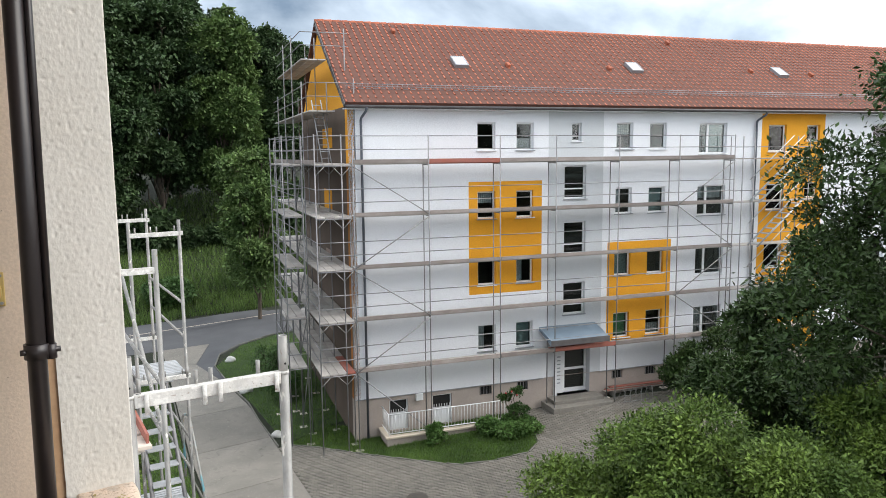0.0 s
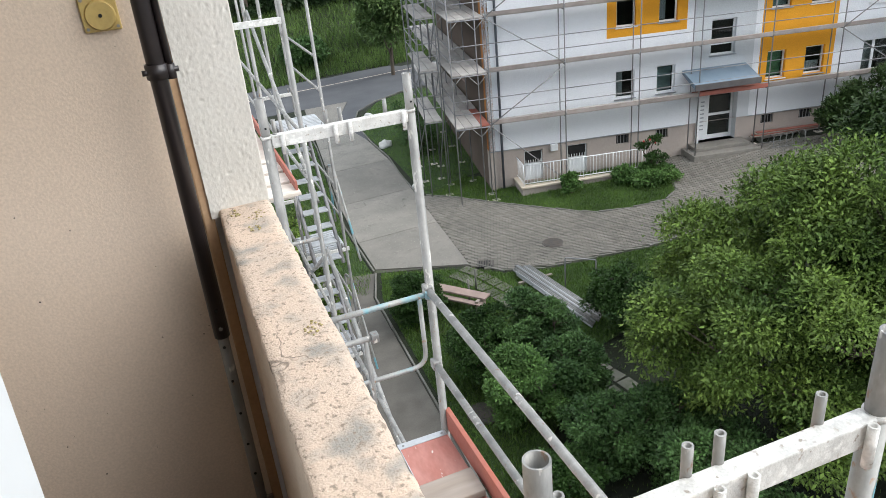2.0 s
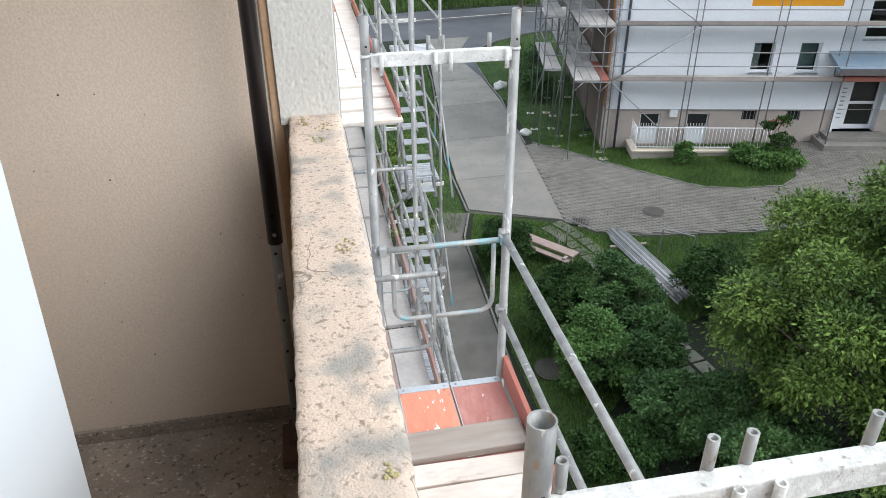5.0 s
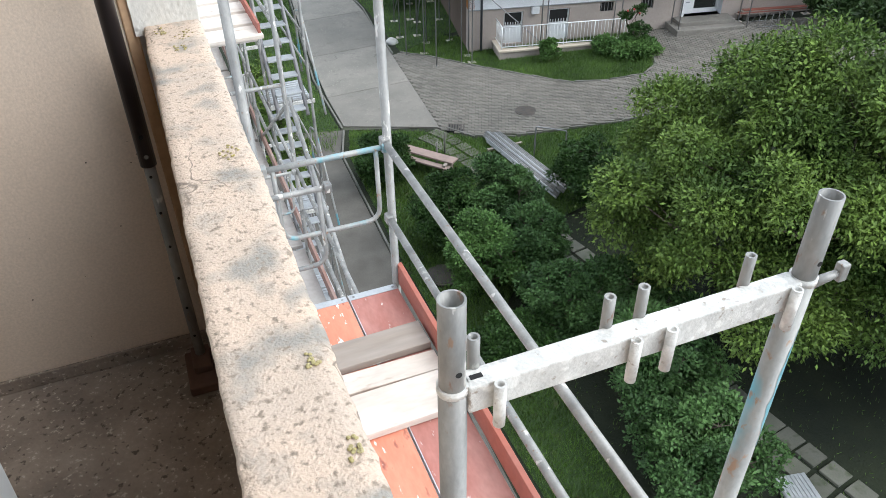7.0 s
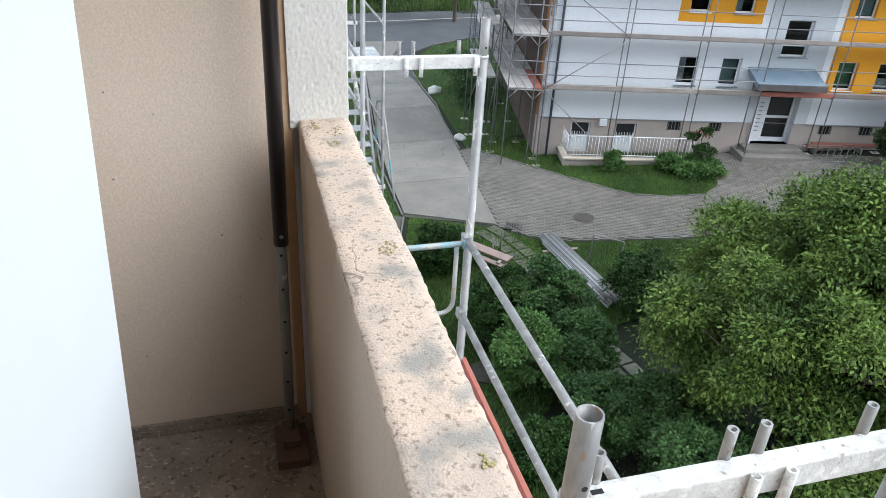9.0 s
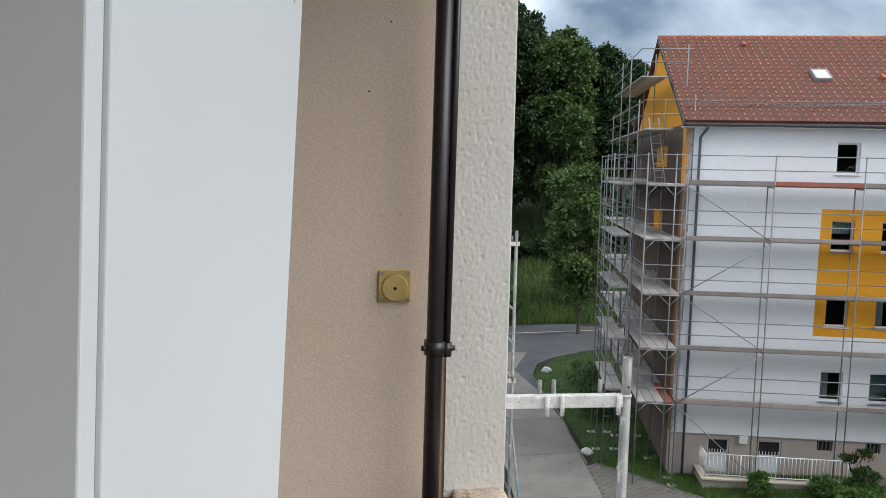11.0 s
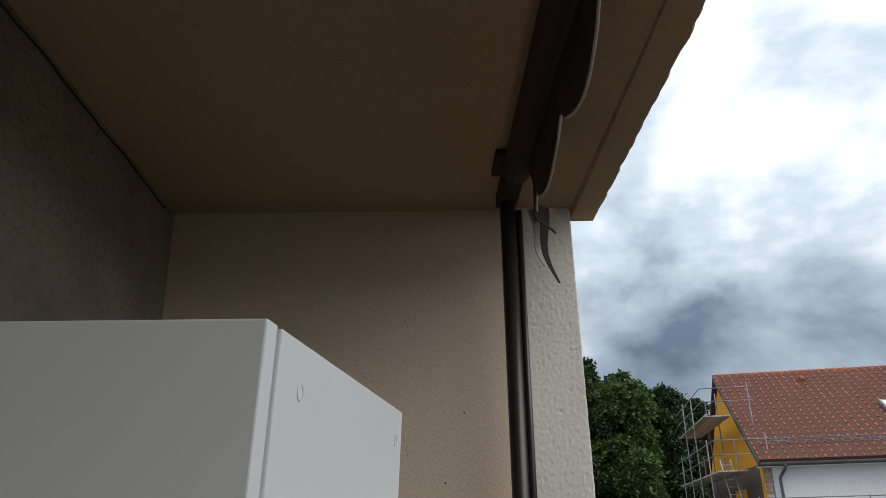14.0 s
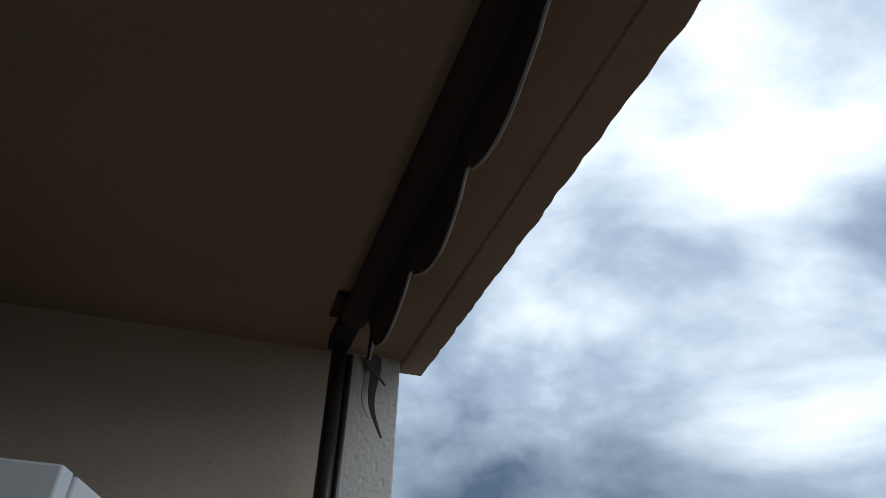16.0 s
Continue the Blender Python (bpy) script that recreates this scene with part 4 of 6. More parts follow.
for k, lz in enumerate((7.69, 5.69, 3.69, 1.69)):
    ld = part("landing", box(TX0, TX1, 10.62, 11.35, lz - 0.06, lz - 0.015), M_ALU, stt, "aluminium grating landing")
    for i in range(9):
        y = 10.64 + i * 0.078
        part("grating_bar", box(TX0 + 0.01, TX1 - 0.01, y, y + 0.05, lz - 0.015, lz, 0.004), M_ALU, ld)
    fl = part("flight", box(TX0 + 0.02, TX0 + 0.47, 10.60, 10.64, lz - 0.12, lz - 0.06), M_ALU, stt, "narrow aluminium stair flight")
    for x in (TX0 + 0.04, TX0 + 0.46):
        bm = bmesh.new()
        add_path_tube(bm, [(x, 11.3, lz - 0.15), (x, 9.95, lz - 1.98)], 0.03, 4)
        part("stringer", bm, M_OLDSTEEL, fl)
    for i in range(9):
        t = (i + 0.5) / 9
        y, z = 11.3 - 1.35 * t, lz - 0.15 - 1.83 * t
        part("tread", box(TX0 + 0.06, TX0 + 0.44, y - 0.09, y + 0.09, z - 0.012, z + 0.012, 0.003), M_ALU, fl)
    bm = bmesh.new()
    add_path_tube(bm, rounded([(TX1 + 0.06, 11.4, lz - 1.9), (TX1 + 0.06, 11.4, lz - 0.9), (TX1 + 0.06, 10.9, lz - 0.75), (TX1 + 0.06, 9.9, lz - 2.0)], 0.14), 0.018, 8)
    part("handrail", bm, M_STEELBLUE, stt, "bent steel handrail")
    pole("guard_rail", (TX1, 10.58, lz + 1.0), (TX1, 13.2, lz + 1.0), 0.019, M_STEEL, stt)
    pole("guard_rail", (TX1, 10.58, lz + 0.5), (TX1, 13.2, lz + 0.5), 0.019, M_STEEL, stt)
for y0, z0, y1, z1 in ((6.75, 8.0, 9.5, 9.55), (3.45, 5.8, 6.7, 7.5), (6.8, 7.4, 9.4, 5.8)):
    pole("brace", (SXO + 0.03, y0, z0), (SXO + 0.03, y1, z1), 0.021, M_STEEL, sc)

# ---- the opposite apartment building, in its own axes ----
house = thing("apartment_building", "white and orange rendered four-storey apartment building with a red tiled roof", "building", m=BM)
HX0, HX1, HY1, EAVE, BASE = 4.9, 47.0, 11.2, 12.6, 1.0

openings = []  # x0, x1, z0, z1, style


def col(x0, x1, tops, h, style):
    for t in tops:
        openings.append((x0, x1, round(t - h, 3), t, style))


col(10.22, 11.02, (12.0, 9.2, 6.42, 3.6), 1.13, "small")
col(11.97, 12.75, (12.0, 9.2, 6.42, 3.6), 1.13, "small")
col(14.22, 15.27, (10.2, 7.8, 5.14), 1.42, "stair")
col(14.55, 15.02, (12.0,), 0.78, "stair")
col(16.74, 17.57, (12.02, 9.2, 6.44, 3.6), 1.15, "small")
col(18.44, 19.31, (12.02, 9.2, 6.44, 3.6), 1.15, "small")
col(21.06, 22.60, (12.02, 9.2, 6.42, 3.55), 1.38, "large")
col(25.00, 26.05, (11.95, 9.17, 6.4, 3.6), 1.25, "small")
col(27.30, 28.10, (11.95, 9.2, 6.4, 3.6), 0.75, "small")
for x in (31.5, 34.0, 38.5, 42.0):
    col(x, x + 1.2, (12.0, 9.2, 6.4, 3.6), 1.2, "small")
DOOR = (13.92, 15.58, 0.10, 2.10, "door")
openings.append(DOOR)
for a, c in ((6.33, 7.13), (8.18, 9.04)):
    openings.append((a, c, -0.48, 0.80, "cellar"))
for a, c in ((10.30, 10.87), (12.03, 12.57), (16.75, 17.32), (18.51, 19.11)):
    openings.append((a, c, 0.54, 0.92, "vent"))
PAINT = [(9.83, 13.15, 4.92, 9.60, 1), (16.38, 19.70, 2.22, 6.80, 1), (24.58, 28.4, 1.0, 12.6, 1), (13.45, 16.1, 1.0, 12.6, 2)]


def facade():
    xs = sorted({HX0, HX1, *[v for o in openings for v in o[:2]], *[v for p in PAINT for v in p[:2]]})
    zs = sorted({-1.3, BASE, EAVE, *[v for o in openings for v in o[2:4]], *[v for p in PAINT for v in p[2:4]]})
    bm = bmesh.new()
    vs = {}
    def v(x, y, z):
        k = (round(x, 4), round(y, 4), round(z, 4))
        if k not in vs:
            vs[k] = bm.verts.new((x, y, z))
        return vs[k]
    def colour(x, z):
        if z < BASE:
            return 3
        for x0, x1, z0, z1, i in PAINT:
            if x0 < x < x1 and z0 < z < z1:
                return i
        return 0
    for x0, x1 in zip(xs, xs[1:]):
        for z0, z1 in zip(zs, zs[1:]):
            xm, zm = (x0 + x1) / 2, (z0 + z1) / 2
            if any(o[0] < xm < o[1] and o[2] < zm < o[3] for o in openings):
                continue
            y = 0.05 if zm < BASE else 0.0
            f = bm.faces.new((v(x0, y, z0), v(x1, y, z0), v(x1, y, z1), v(x0, y, z1)))
            f.material_index = colour(xm, zm)
    for x0, x1, z0, z1, s in openings:
        y = 0.05 if z1 <= BASE else 0.0
        d = 0.45 if s == "door" else 0.2
        c = colour((x0 + x1) / 2, (z0 + z1) / 2)
        for q in (((x0, z0), (x0, z1)), ((x0, z1), (x1, z1)), ((x1, z1), (x1, z0)), ((x1, z0), (x0, z0))):
            (a, b), (e, g) = q
            f = bm.faces.new((v(a, y, b), v(e, y, g), v(e, d, g), v(a, d, b)))
            f.material_index = c
    # underside of the render above the plinth
    f = bm.faces.new([bm.verts.new(c) for c in ((HX0, -0.001, BASE), (HX1, -0.001, BASE), (HX1, 0.05, BASE), (HX0, 0.05, BASE))])
    f.material_index = 3
    return bm


part("wall_front", facade(), [M_RENDER, M_ORANGE, M_GREYR, M_PLINTH], house)
part("base_rail", box(HX0, 13.3, -0.02, 0.04, BASE - 0.03, BASE, 0.004), M_ZINC, house, "metal base rail")
part("base_rail", box(16.1, HX1, -0.02, 0.04, BASE - 0.03, BASE, 0.004), M_ZINC, house, "metal base rail")
RY, RZ = 5.6, 16.62
bm = bmesh.new()
# below 10.4 the corner strip takes the shade-darkened orange, above it the plain one
for mi, pts in ((0, ((0.45, -1.3), (HY1, -1.3), (HY1, EAVE), (0.45, EAVE))), (3, ((0.0, -1.3), (0.45, -1.3), (0.45, BASE), (0.0, BASE))), (2, ((0.0, BASE), (0.45, BASE), (0.45, 10.4), (0.0, 10.4))), (1, ((0.0, 10.4), (0.45, 10.4), (0.45, EAVE), (0.0, EAVE))), (1, ((0.0, EAVE), (0.45, EAVE), (HY1, EAVE), (RY, RZ - 0.12)))):
    f = bm.faces.new([bm.verts.new((HX0, y, z)) for y, z in pts])
    f.material_index = mi
bmesh.ops.remove_doubles(bm, verts=bm.verts[:], dist=0.001)
part("wall_gable", bm, [M_GABLE, M_ORANGE, M_ORANGESHADE, M_PLINTH], house, "brown base-coated gable wall, orange above").modifiers.new("thickness", "SOLIDIFY").thickness = -0.25
bm = box(HX0 + 0.26, HX1, HY1 - 0.3, HY1, -1.3, EAVE)
part("wall_back", bm, M_RENDER, house)
part("wall_end", box(HX1 - 0.3, HX1, 0.3, HY1 - 0.31, -1.3, EAVE), M_RENDER, house)
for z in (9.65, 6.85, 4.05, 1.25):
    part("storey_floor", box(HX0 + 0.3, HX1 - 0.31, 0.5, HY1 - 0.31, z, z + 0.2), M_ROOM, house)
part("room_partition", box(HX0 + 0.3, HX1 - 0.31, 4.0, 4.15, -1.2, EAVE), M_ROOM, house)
for k, z in enumerate((11.55, 8.9, 6.2, 3.4)):
    part("base_coat_patch", box(HX0 - 0.012, HX0, 3.2 + 0.4 * k, 5.4, z - 0.5, z + 0.35), M_ORANGE if k < 2 else M_PINK, house, "bright unfinished patch on the gable")


def window(x0, x1, z0, z1, style, k):
    w = part("window", bmesh.new(), M_PVC, house)
    d = 0.13
    y0, y1 = d, d + 0.07
    fr = 0.065
    def bar(a, b, c, e, name="frame_bar"):
        part(name, box(a, b, y0, y1, c, e, 0.006), M_PVC, w)
    bar(x0, x0 + fr, z0, z1)
    bar(x1 - fr, x1, z0, z1)
    bar(x0 + fr, x1 - fr, z1 - fr, z1)
    bar(x0 + fr, x1 - fr, z0, z0 + fr)
    cells = [(x0 + fr, x1 - fr)]
    if style == "large":
        m = x0 + (x1 - x0) * 0.36
        bar(m - 0.06, m + 0.06, z0 + fr, z1 - fr)
        cells = [(x0 + fr, m - 0.06), (m + 0.06, x1 - fr)]
    for a, b in cells:
        pane = part("pane", box(a, b, y0 + 0.03, y0 + 0.038, z0 + fr, z1 - fr), M_GLASS, w)
        pane.visible_shadow = False
    if style == "stair":
        zc = z0 + (z1 - z0) * 0.3
        bar(x0 + fr, x1 - fr, zc - 0.03, zc + 0.03)
    part("sill", box(x0 - 0.05, x1 + 0.05, -0.07, y0, z0 - 0.04, z0 - 0.002, 0.006), M_ZINC if k % 3 else M_PVC, w)
    # what hangs behind the glass
    cur = None
    if style == "large" and k == 0:
        cur = [(x0 + 0.62, x1 - 0.1, z0 + 0.1, z1 - 0.1, M_BLIND)]
    elif style != "stair":
        kinds = {0: None, 1: (0, 1, 0.0, 0.42), 2: (0, 1, 0.58, 1.0), 3: None, 4: (0, 0.45, 0, 1), 5: (0, 1, 0.0, 1.0)}
        q = kinds[k % 6]
        if q:
            cur = [(x0 + 0.08 + (x1 - x0 - 0.16) * q[0], x0 + 0.08 + (x1 - x0 - 0.16) * q[1], z0 + 0.08 + (z1 - z0 - 0.16) * q[2], z0 + 0.08 + (z1 - z0 - 0.16) * q[3], M_BLIND if q[3] - q[2] == 1.0 and q[1] == 1 else M_CURTAIN)]
    if abs(x0 - 16.74) < 0.01 and z1 < 4:
        cur = [(x0 + 0.08, x1 - 0.08, z0 + 0.1, z1 - 0.1, M_GREENBLIND)]
    for a, b, c, e, m in cur or ():
        bm = bmesh.new()
        n = 24
        prev = None
        for i in range(n + 1):
            x = a + (b - a) * i / n
            y = y1 + 0.05 + (0.012 * math.sin(i * 1.7) if m is M_CURTAIN else 0)
            now = (bm.verts.new((x, y, c)), bm.verts.new((x, y, e)))
            if prev:
                bm.faces.new((prev[0], now[0], now[1], prev[1]))
            prev = now
        part("curtain", bm, m, w).modifiers.new("thickness", "SOLIDIFY").thickness = 0.004


for x0, x1, z0, z1, s in openings:
    if s in ("small", "large", "stair"):
        window(x0, x1, z0, z1, s, {10.22: 0, 11.97: 1, 16.74: 2, 18.44: 3}.get(x0, 0) + (0 if z1 > 11 else 2 if z1 > 8.5 else 3 if z1 > 5.5 else 4))
    elif s == "vent":
        w = part("cellar_vent", box(x0, x1, 0.15, 0.19, z0, z1), M_DARK, house, "dark cellar opening")
        for i in range(4):
            x = x0 + (x1 - x0) * (i + 0.5) / 4
            part("bar", box(x - 0.01, x + 0.01, 0.10, 0.12, z0, z1), M_OLDSTEEL, w)
    elif s == "cellar":
        w = part("cellar_window", box(x0, x1, 0.15, 0.19, z0, z1), M_PVC, house, "white cellar window with a barred dark upper pane")
        part("pane", box(x0 + 0.06, x1 - 0.06, 0.135, 0.149, z1 - 0.55, z1 - 0.06), M_DARK, w)
        for i in range(7):
            x = x0 + 0.09 + (x1 - x0 - 0.18) * i / 6
            part("bar", box(x - 0.012, x + 0.012, 0.10, 0.12, z0 + 0.45, z1 - 0.42), M_PVC, w)
        part("panel", box(x0 + 0.06, x1 - 0.06, 0.130, 0.149, z0 + 0.06, z1 - 0.62, 0.01), M_PVC, w)
part("meter_box", box(7.44, 7.74, -0.10, 0.05, 0.70, 0.98, 0.01), M_PVC, house, "small white meter box")

# entrance
# near-black backing stands in for the unlit hall behind the door glass
dr = part("entrance_door", box(14.44, 15.54, 0.40, 0.449, 0.12, 2.08), M_DARK, house, "white framed glass entrance door")
for a, b, c, e in ((14.40, 14.50, 0.10, 2.10), (15.48, 15.58, 0.10, 2.10), (14.50, 15.48, 2.0, 2.10), (14.50, 15.48, 0.10, 0.28), (14.50, 15.48, 1.12, 1.22)):
    part("door_frame", box(a, b, 0.33, 0.41, c, e, 0.008), M_PVC, dr)
for c, e in ((0.28, 1.12), (1.22, 2.0)):
    p = part("pane", box(14.5, 15.48, 0.36, 0.37, c, e), M_GLASS, dr)
    p.visible_shadow = False
part("letter_panel", box(13.93, 14.39, 0.28, 0.40, 0.10, 2.10, 0.008), M_PVC, dr, "light grey letterbox panel")
for i in range(8):
    part("letter_slot", box(14.06, 14.26, 0.272, 0.2798, 0.55 + i * 0.17, 0.60 + i * 0.17), M_ZINC, dr)
cp = part("canopy", bmesh.new(), M_CANOPY, house, "sloping blue-grey entrance canopy")
bm = bmesh.new()
v = [bm.verts.new(c) for c in ((13.05, 0.0, 3.28), (15.8, 0.0, 3.28), (15.8, -1.2, 2.92), (13.05, -1.2, 2.92), (13.05, 0.0, 3.14), (15.8, 0.0, 3.14), (15.8, -1.2, 2.72), (13.05, -1.2, 2.72))]
for q in ((0, 1, 2, 3), (7, 6, 5, 4), (3, 2, 6, 7), (0, 3, 7, 4), (1, 5, 6, 2)):
    bm.faces.new([v[i] for i in q])
bmesh.ops.recalc_face_normals(bm, faces=bm.faces[:])
part("canopy_roof", bm, M_CANOPY, cp)
part("canopy_edge", box(13.03, 15.82, -1.23, -1.19, 2.70, 2.95, 0.008), M_DARKZINC, cp)
st = part("entrance_steps", box(13.2, 16.1, -1.15, 0.05, -0.5, -0.05, 0.015), M_CONC, house, "concrete entrance steps")
part("landing_slab", box(13.5, 15.9, -0.7, 0.44, -0.05, 0.10, 0.012), M_CONC, st)
part("side_post", box(13.80, 13.92, -0.05, 0.1, 0.1, 2.2, 0.01), M_PVC, house)

# roof
EY, EZ, RX0 = -0.5, 12.62, 4.72
SL = Vector((0, RY - EY, RZ - EZ))
LEN = SL.length
PITCH = math.atan2(RZ - EZ, RY - EY)
bm = bmesh.new()
v = [bm.verts.new(c) for c in ((RX0, EY, EZ - 0.02), (HX1 + 0.2, EY, EZ - 0.02), (HX1 + 0.2, RY, RZ - 0.02), (RX0, RY, RZ - 0.02), (RX0, 2 * RY - EY, EZ - 0.02), (HX1 + 0.2, 2 * RY - EY, EZ - 0.02))]
bm.faces.new((v[0], v[1], v[2], v[3]))
bm.faces.new((v[3], v[2], v[5], v[4]))
rb = part("roof", bm, M_ROOFBASE, house, "red clay tile roof")
rb.modifiers.new("thickness", "SOLIDIFY").thickness = -0.12
part("verge_board", sheet([(0, 0), (LEN, 0), (LEN, 0.2), (0, 0.2)], 0, 0.03), M_DARKZINC, house, m=Matrix.Translation((RX0 - 0.01, EY, EZ - 0.15)) @ Matrix(((0, 0, 1, 0), (math.cos(PITCH), -math.sin(PITCH), 0, 0), (math.sin(PITCH), math.cos(PITCH), 0, 0), (0, 0, 0, 1))))
part("fascia", box(RX0, HX1, EY - 0.02, EY + 0.02, EZ - 0.14, EZ - 0.02), M_DARKZINC, house)
part("soffit", box(RX0, HX1, EY + 0.02, 0.0, EZ - 0.16, EZ - 0.12), M_PVC, house, "white soffit board")
bm = bmesh.new()
add_tube(bm, (RX0, EY - 0.07, EZ - 0.07), (HX1, EY - 0.07, EZ - 0.07), 0.055, n=12)
part("gutter", bm, M_DARKZINC, house, "dark eaves gutter")
for x in (5.40, 24.2):
    bm = bmesh.new()
    add_path_tube(bm, rounded([(x + 0.12, EY - 0.07, EZ - 0.1), (x + 0.12, EY - 0.07, EZ - 0.22), (x, -0.09, EZ - 0.5), (x, -0.09, -0.6)], 0.1), 0.05, 10)
    part("downpipe", bm, M_PIPE, house, "dark grey zinc downpipe")
# ridge caps
cap = finish("ridge_cap", tube((0, 0, 0), (0.40, 0, 0.015), 0.11, 0.125, 8), M_TILE)
for i in range(int((HX1 - RX0) / 0.36)):
    part("ridge_cap", cap, None, house, m=Matrix.Translation((RX0 + i * 0.36, RY, RZ)))


def on_roof(x, s, h=0.0):
    """A point s metres up the slope from the eave, h above it."""
    return Vector((x, EY + math.cos(PITCH) * s - math.sin(PITCH) * h, EZ + math.sin(PITCH) * s + math.cos(PITCH) * h))


RM = Matrix.Translation((0, EY, EZ)) @ Matrix.Rotation(PITCH, 4, "X")
# snow guard
sg = part("snow_guard", bmesh.new(), M_ZINC, house, "galvanised snow guard grid along the eave")
bm = bmesh.new()
for h in (0.10, 0.20, 0.30):
    add_tube(bm, on_roof(RX0 + 0.2, 1.05, h), on_roof(HX1, 1.05, h), 0.013, n=5)
for i in range(int((HX1 - RX0) / 0.2)):
    x = RX0 + 0.25 + i * 0.2
    add_tube(bm, on_roof(x, 1.05, 0.04), on_roof(x, 1.05, 0.32), 0.008, n=4)
part("guard_grid", bm, M_ZINC, sg)
for x in (10.02, 18.75, 27.3):
    sk = part("skylight", bmesh.new(), M_ZINC, house, "small roof hatch with a pale pane")
    s0 = 3.05
    bm = bmesh.new()
    for a, b, c, e in ((x, x + 0.62, s0, s0 + 0.07), (x, x + 0.62, s0 + 0.75, s0 + 0.82), (x, x + 0.07, s0 + 0.07, s0 + 0.75), (x + 0.55, x + 0.62, s0 + 0.07, s0 + 0.75)):
        add_box(bm, a, b, c, e, 0.0, 0.25, 0.01)
    part("skylight_frame", bm, M_ZINC, sk, m=RM)
    # opaque white pane takes the place of a sky reflection
    bm = box(x + 0.07, x + 0.55, s0 + 0.07, s0 + 0.75, 0.21, 0.235)
    part("pane", bm, M_PVC, sk, "pale pane with the sky's reflection put in as white", m=RM)
for x, s in ((12.5, 3.2), (17.6, 3.2), (25.8, 3.4), (8.0, 6.2), (29.5, 3.2), (22.6, 6.3)):
    part("vent_tile", box(x, x + 0.16, s, s + 0.3, 0.06, 0.24, 0.03), M_TILE, house, m=RM)

# ---- the scaffold on the opposite building ----
sb = thing("facade_scaffold", "grey steel facade scaffold with five plank lifts before the building", "scaffold", m=BM)
XB = [4.84, 7.8, 10.8, 13.3, 16.27, 19.29, 22.23]
LIFTS = [2.45, 4.47, 6.48, 8.46, 10.42]
YO, YI = -1.0, -0.3


def gb(x):
    return min(max(-0.72 + 0.045 * (x - 4), -0.95), 0.1)


def base_jack(x, y, parent):
    z = gb(x)
    bm = box(x - 0.075, x + 0.075, y - 0.075, y + 0.075, z, z + 0.012, 0.003)
    add_tube(bm, (x, y, z + 0.01), (x, y, z + 0.35), 0.019, n=8)
    p = part("base_jack", bm, M_STEEL, parent)
    part("sole_board", box(x - 0.16, x + 0.16, y - 0.12, y + 0.12, z - 0.03, z, 0.005), M_WHITEPLANK, parent)


for x in XB:
    for y in (YO, YI):
        pole("standard", (x, y, gb(x) + 0.1), (x, y, 11.47 if y == YO else 10.42), 0.0242, M_OLDSTEEL, sb)
        base_jack(x, y, sb)
    for z in LIFTS:
        pole("transom", (x, YO, z - 0.08), (x, YI, z - 0.08), 0.024, M_OLDSTEEL, sb)
for k, (x0, x1) in enumerate(zip(XB, XB[1:])):
    for i, z in enumerate(LIFTS):
        red = (i == 4 and k == 1) or (i == 0 and k == 3)
        for y in (YO + 0.03, YO + 0.35):
            part("deck_plank", box(x0 + 0.03, x1 - 0.03, y, y + 0.31, z - 0.05, z, 0.004), M_REDTOE if red else M_DECK, sb)
        part("toe_board", box(x0 + 0.03, x1 - 0.03, YO - 0.035, YO - 0.005, z - 0.01, z + (0.15 if i in (0, 4) else 0.13), 0.004), M_REDTOE if red else M_TOE, sb)
        for h in (0.52, 1.02):
            pole("guard_rail", (x0, YO, z + h), (x1, YO, z + h), 0.019, M_OLDSTEEL, sb, n=6)
for (a, c), flip in (((XB[0], XB[1]), 0), ((XB[5], XB[6]), 1)):
    for i, (z0, z1) in enumerate(zip([gb(a) + 0.4] + LIFTS, LIFTS)):
        lo, hi = (a, c) if (i + flip) % 2 else (c, a)
        pole("brace", (lo, YO - 0.04, z0), (hi, YO - 0.04, z1 - 0.1), 0.021, M_OLDSTEEL, sb, n=6)

# gable scaffold: a wide row along the gable and a tower before it
gs = thing("gable_scaffold", "tall steel scaffold with splashed plank decks along the gable", "scaffold", m=BM)
GY = [-1.0, 1.57, 4.14, 6.71, 9.28, 11.85]
GXO, GXI = 3.43, 4.42
for j, y in enumerate(GY):
    top = 11.5 if j in (0, 5) else 13.6 if j in (1, 4) else 15.7
    for x in (GXO, GXI):
        pole("standard", (x, y, gb(x) + 0.1), (x, y, top), 0.0242, M_OLDSTEEL, gs)
        base_jack(x, y, gs)
    for z in LIFTS:
        pole("transom", (GXO, y, z - 0.08), (GXI + 0.36, y, z - 0.08), 0.024, M_OLDSTEEL, gs)
        for xa, xe in ((GXI, GXI + 0.34), (GXI, GXI - 0.34), (GXO, GXO + 0.34)):
            pole("knee_brace", (xa, y, z - 0.45), (xe, y, z - 0.1), 0.017, M_STEEL, gs, n=6)
for y0, y1 in zip(GY, GY[1:]):
    for i, z in enumerate(LIFTS):
        for q in range(4):
            x = GXO + 0.02 + q * 0.335
            part("deck_plank", box(x, x + 0.31, y0 + 0.03, y1 - 0.03, z - 0.05, z, 0.004), M_REDTOE if (i == 0 and q == 3 and y0 < 0) else M_DECK, gs)
        for h in (0.52, 1.02):
            pole("guard_rail", (GXO, y0, z + h), (GXO, y1, z + h), 0.019, M_OLDSTEEL, gs, n=6)
    part("toe_board", box(GXO - 0.03, GXO, y0, y1, LIFTS[-1], LIFTS[-1] + 0.15), M_TOE, gs)
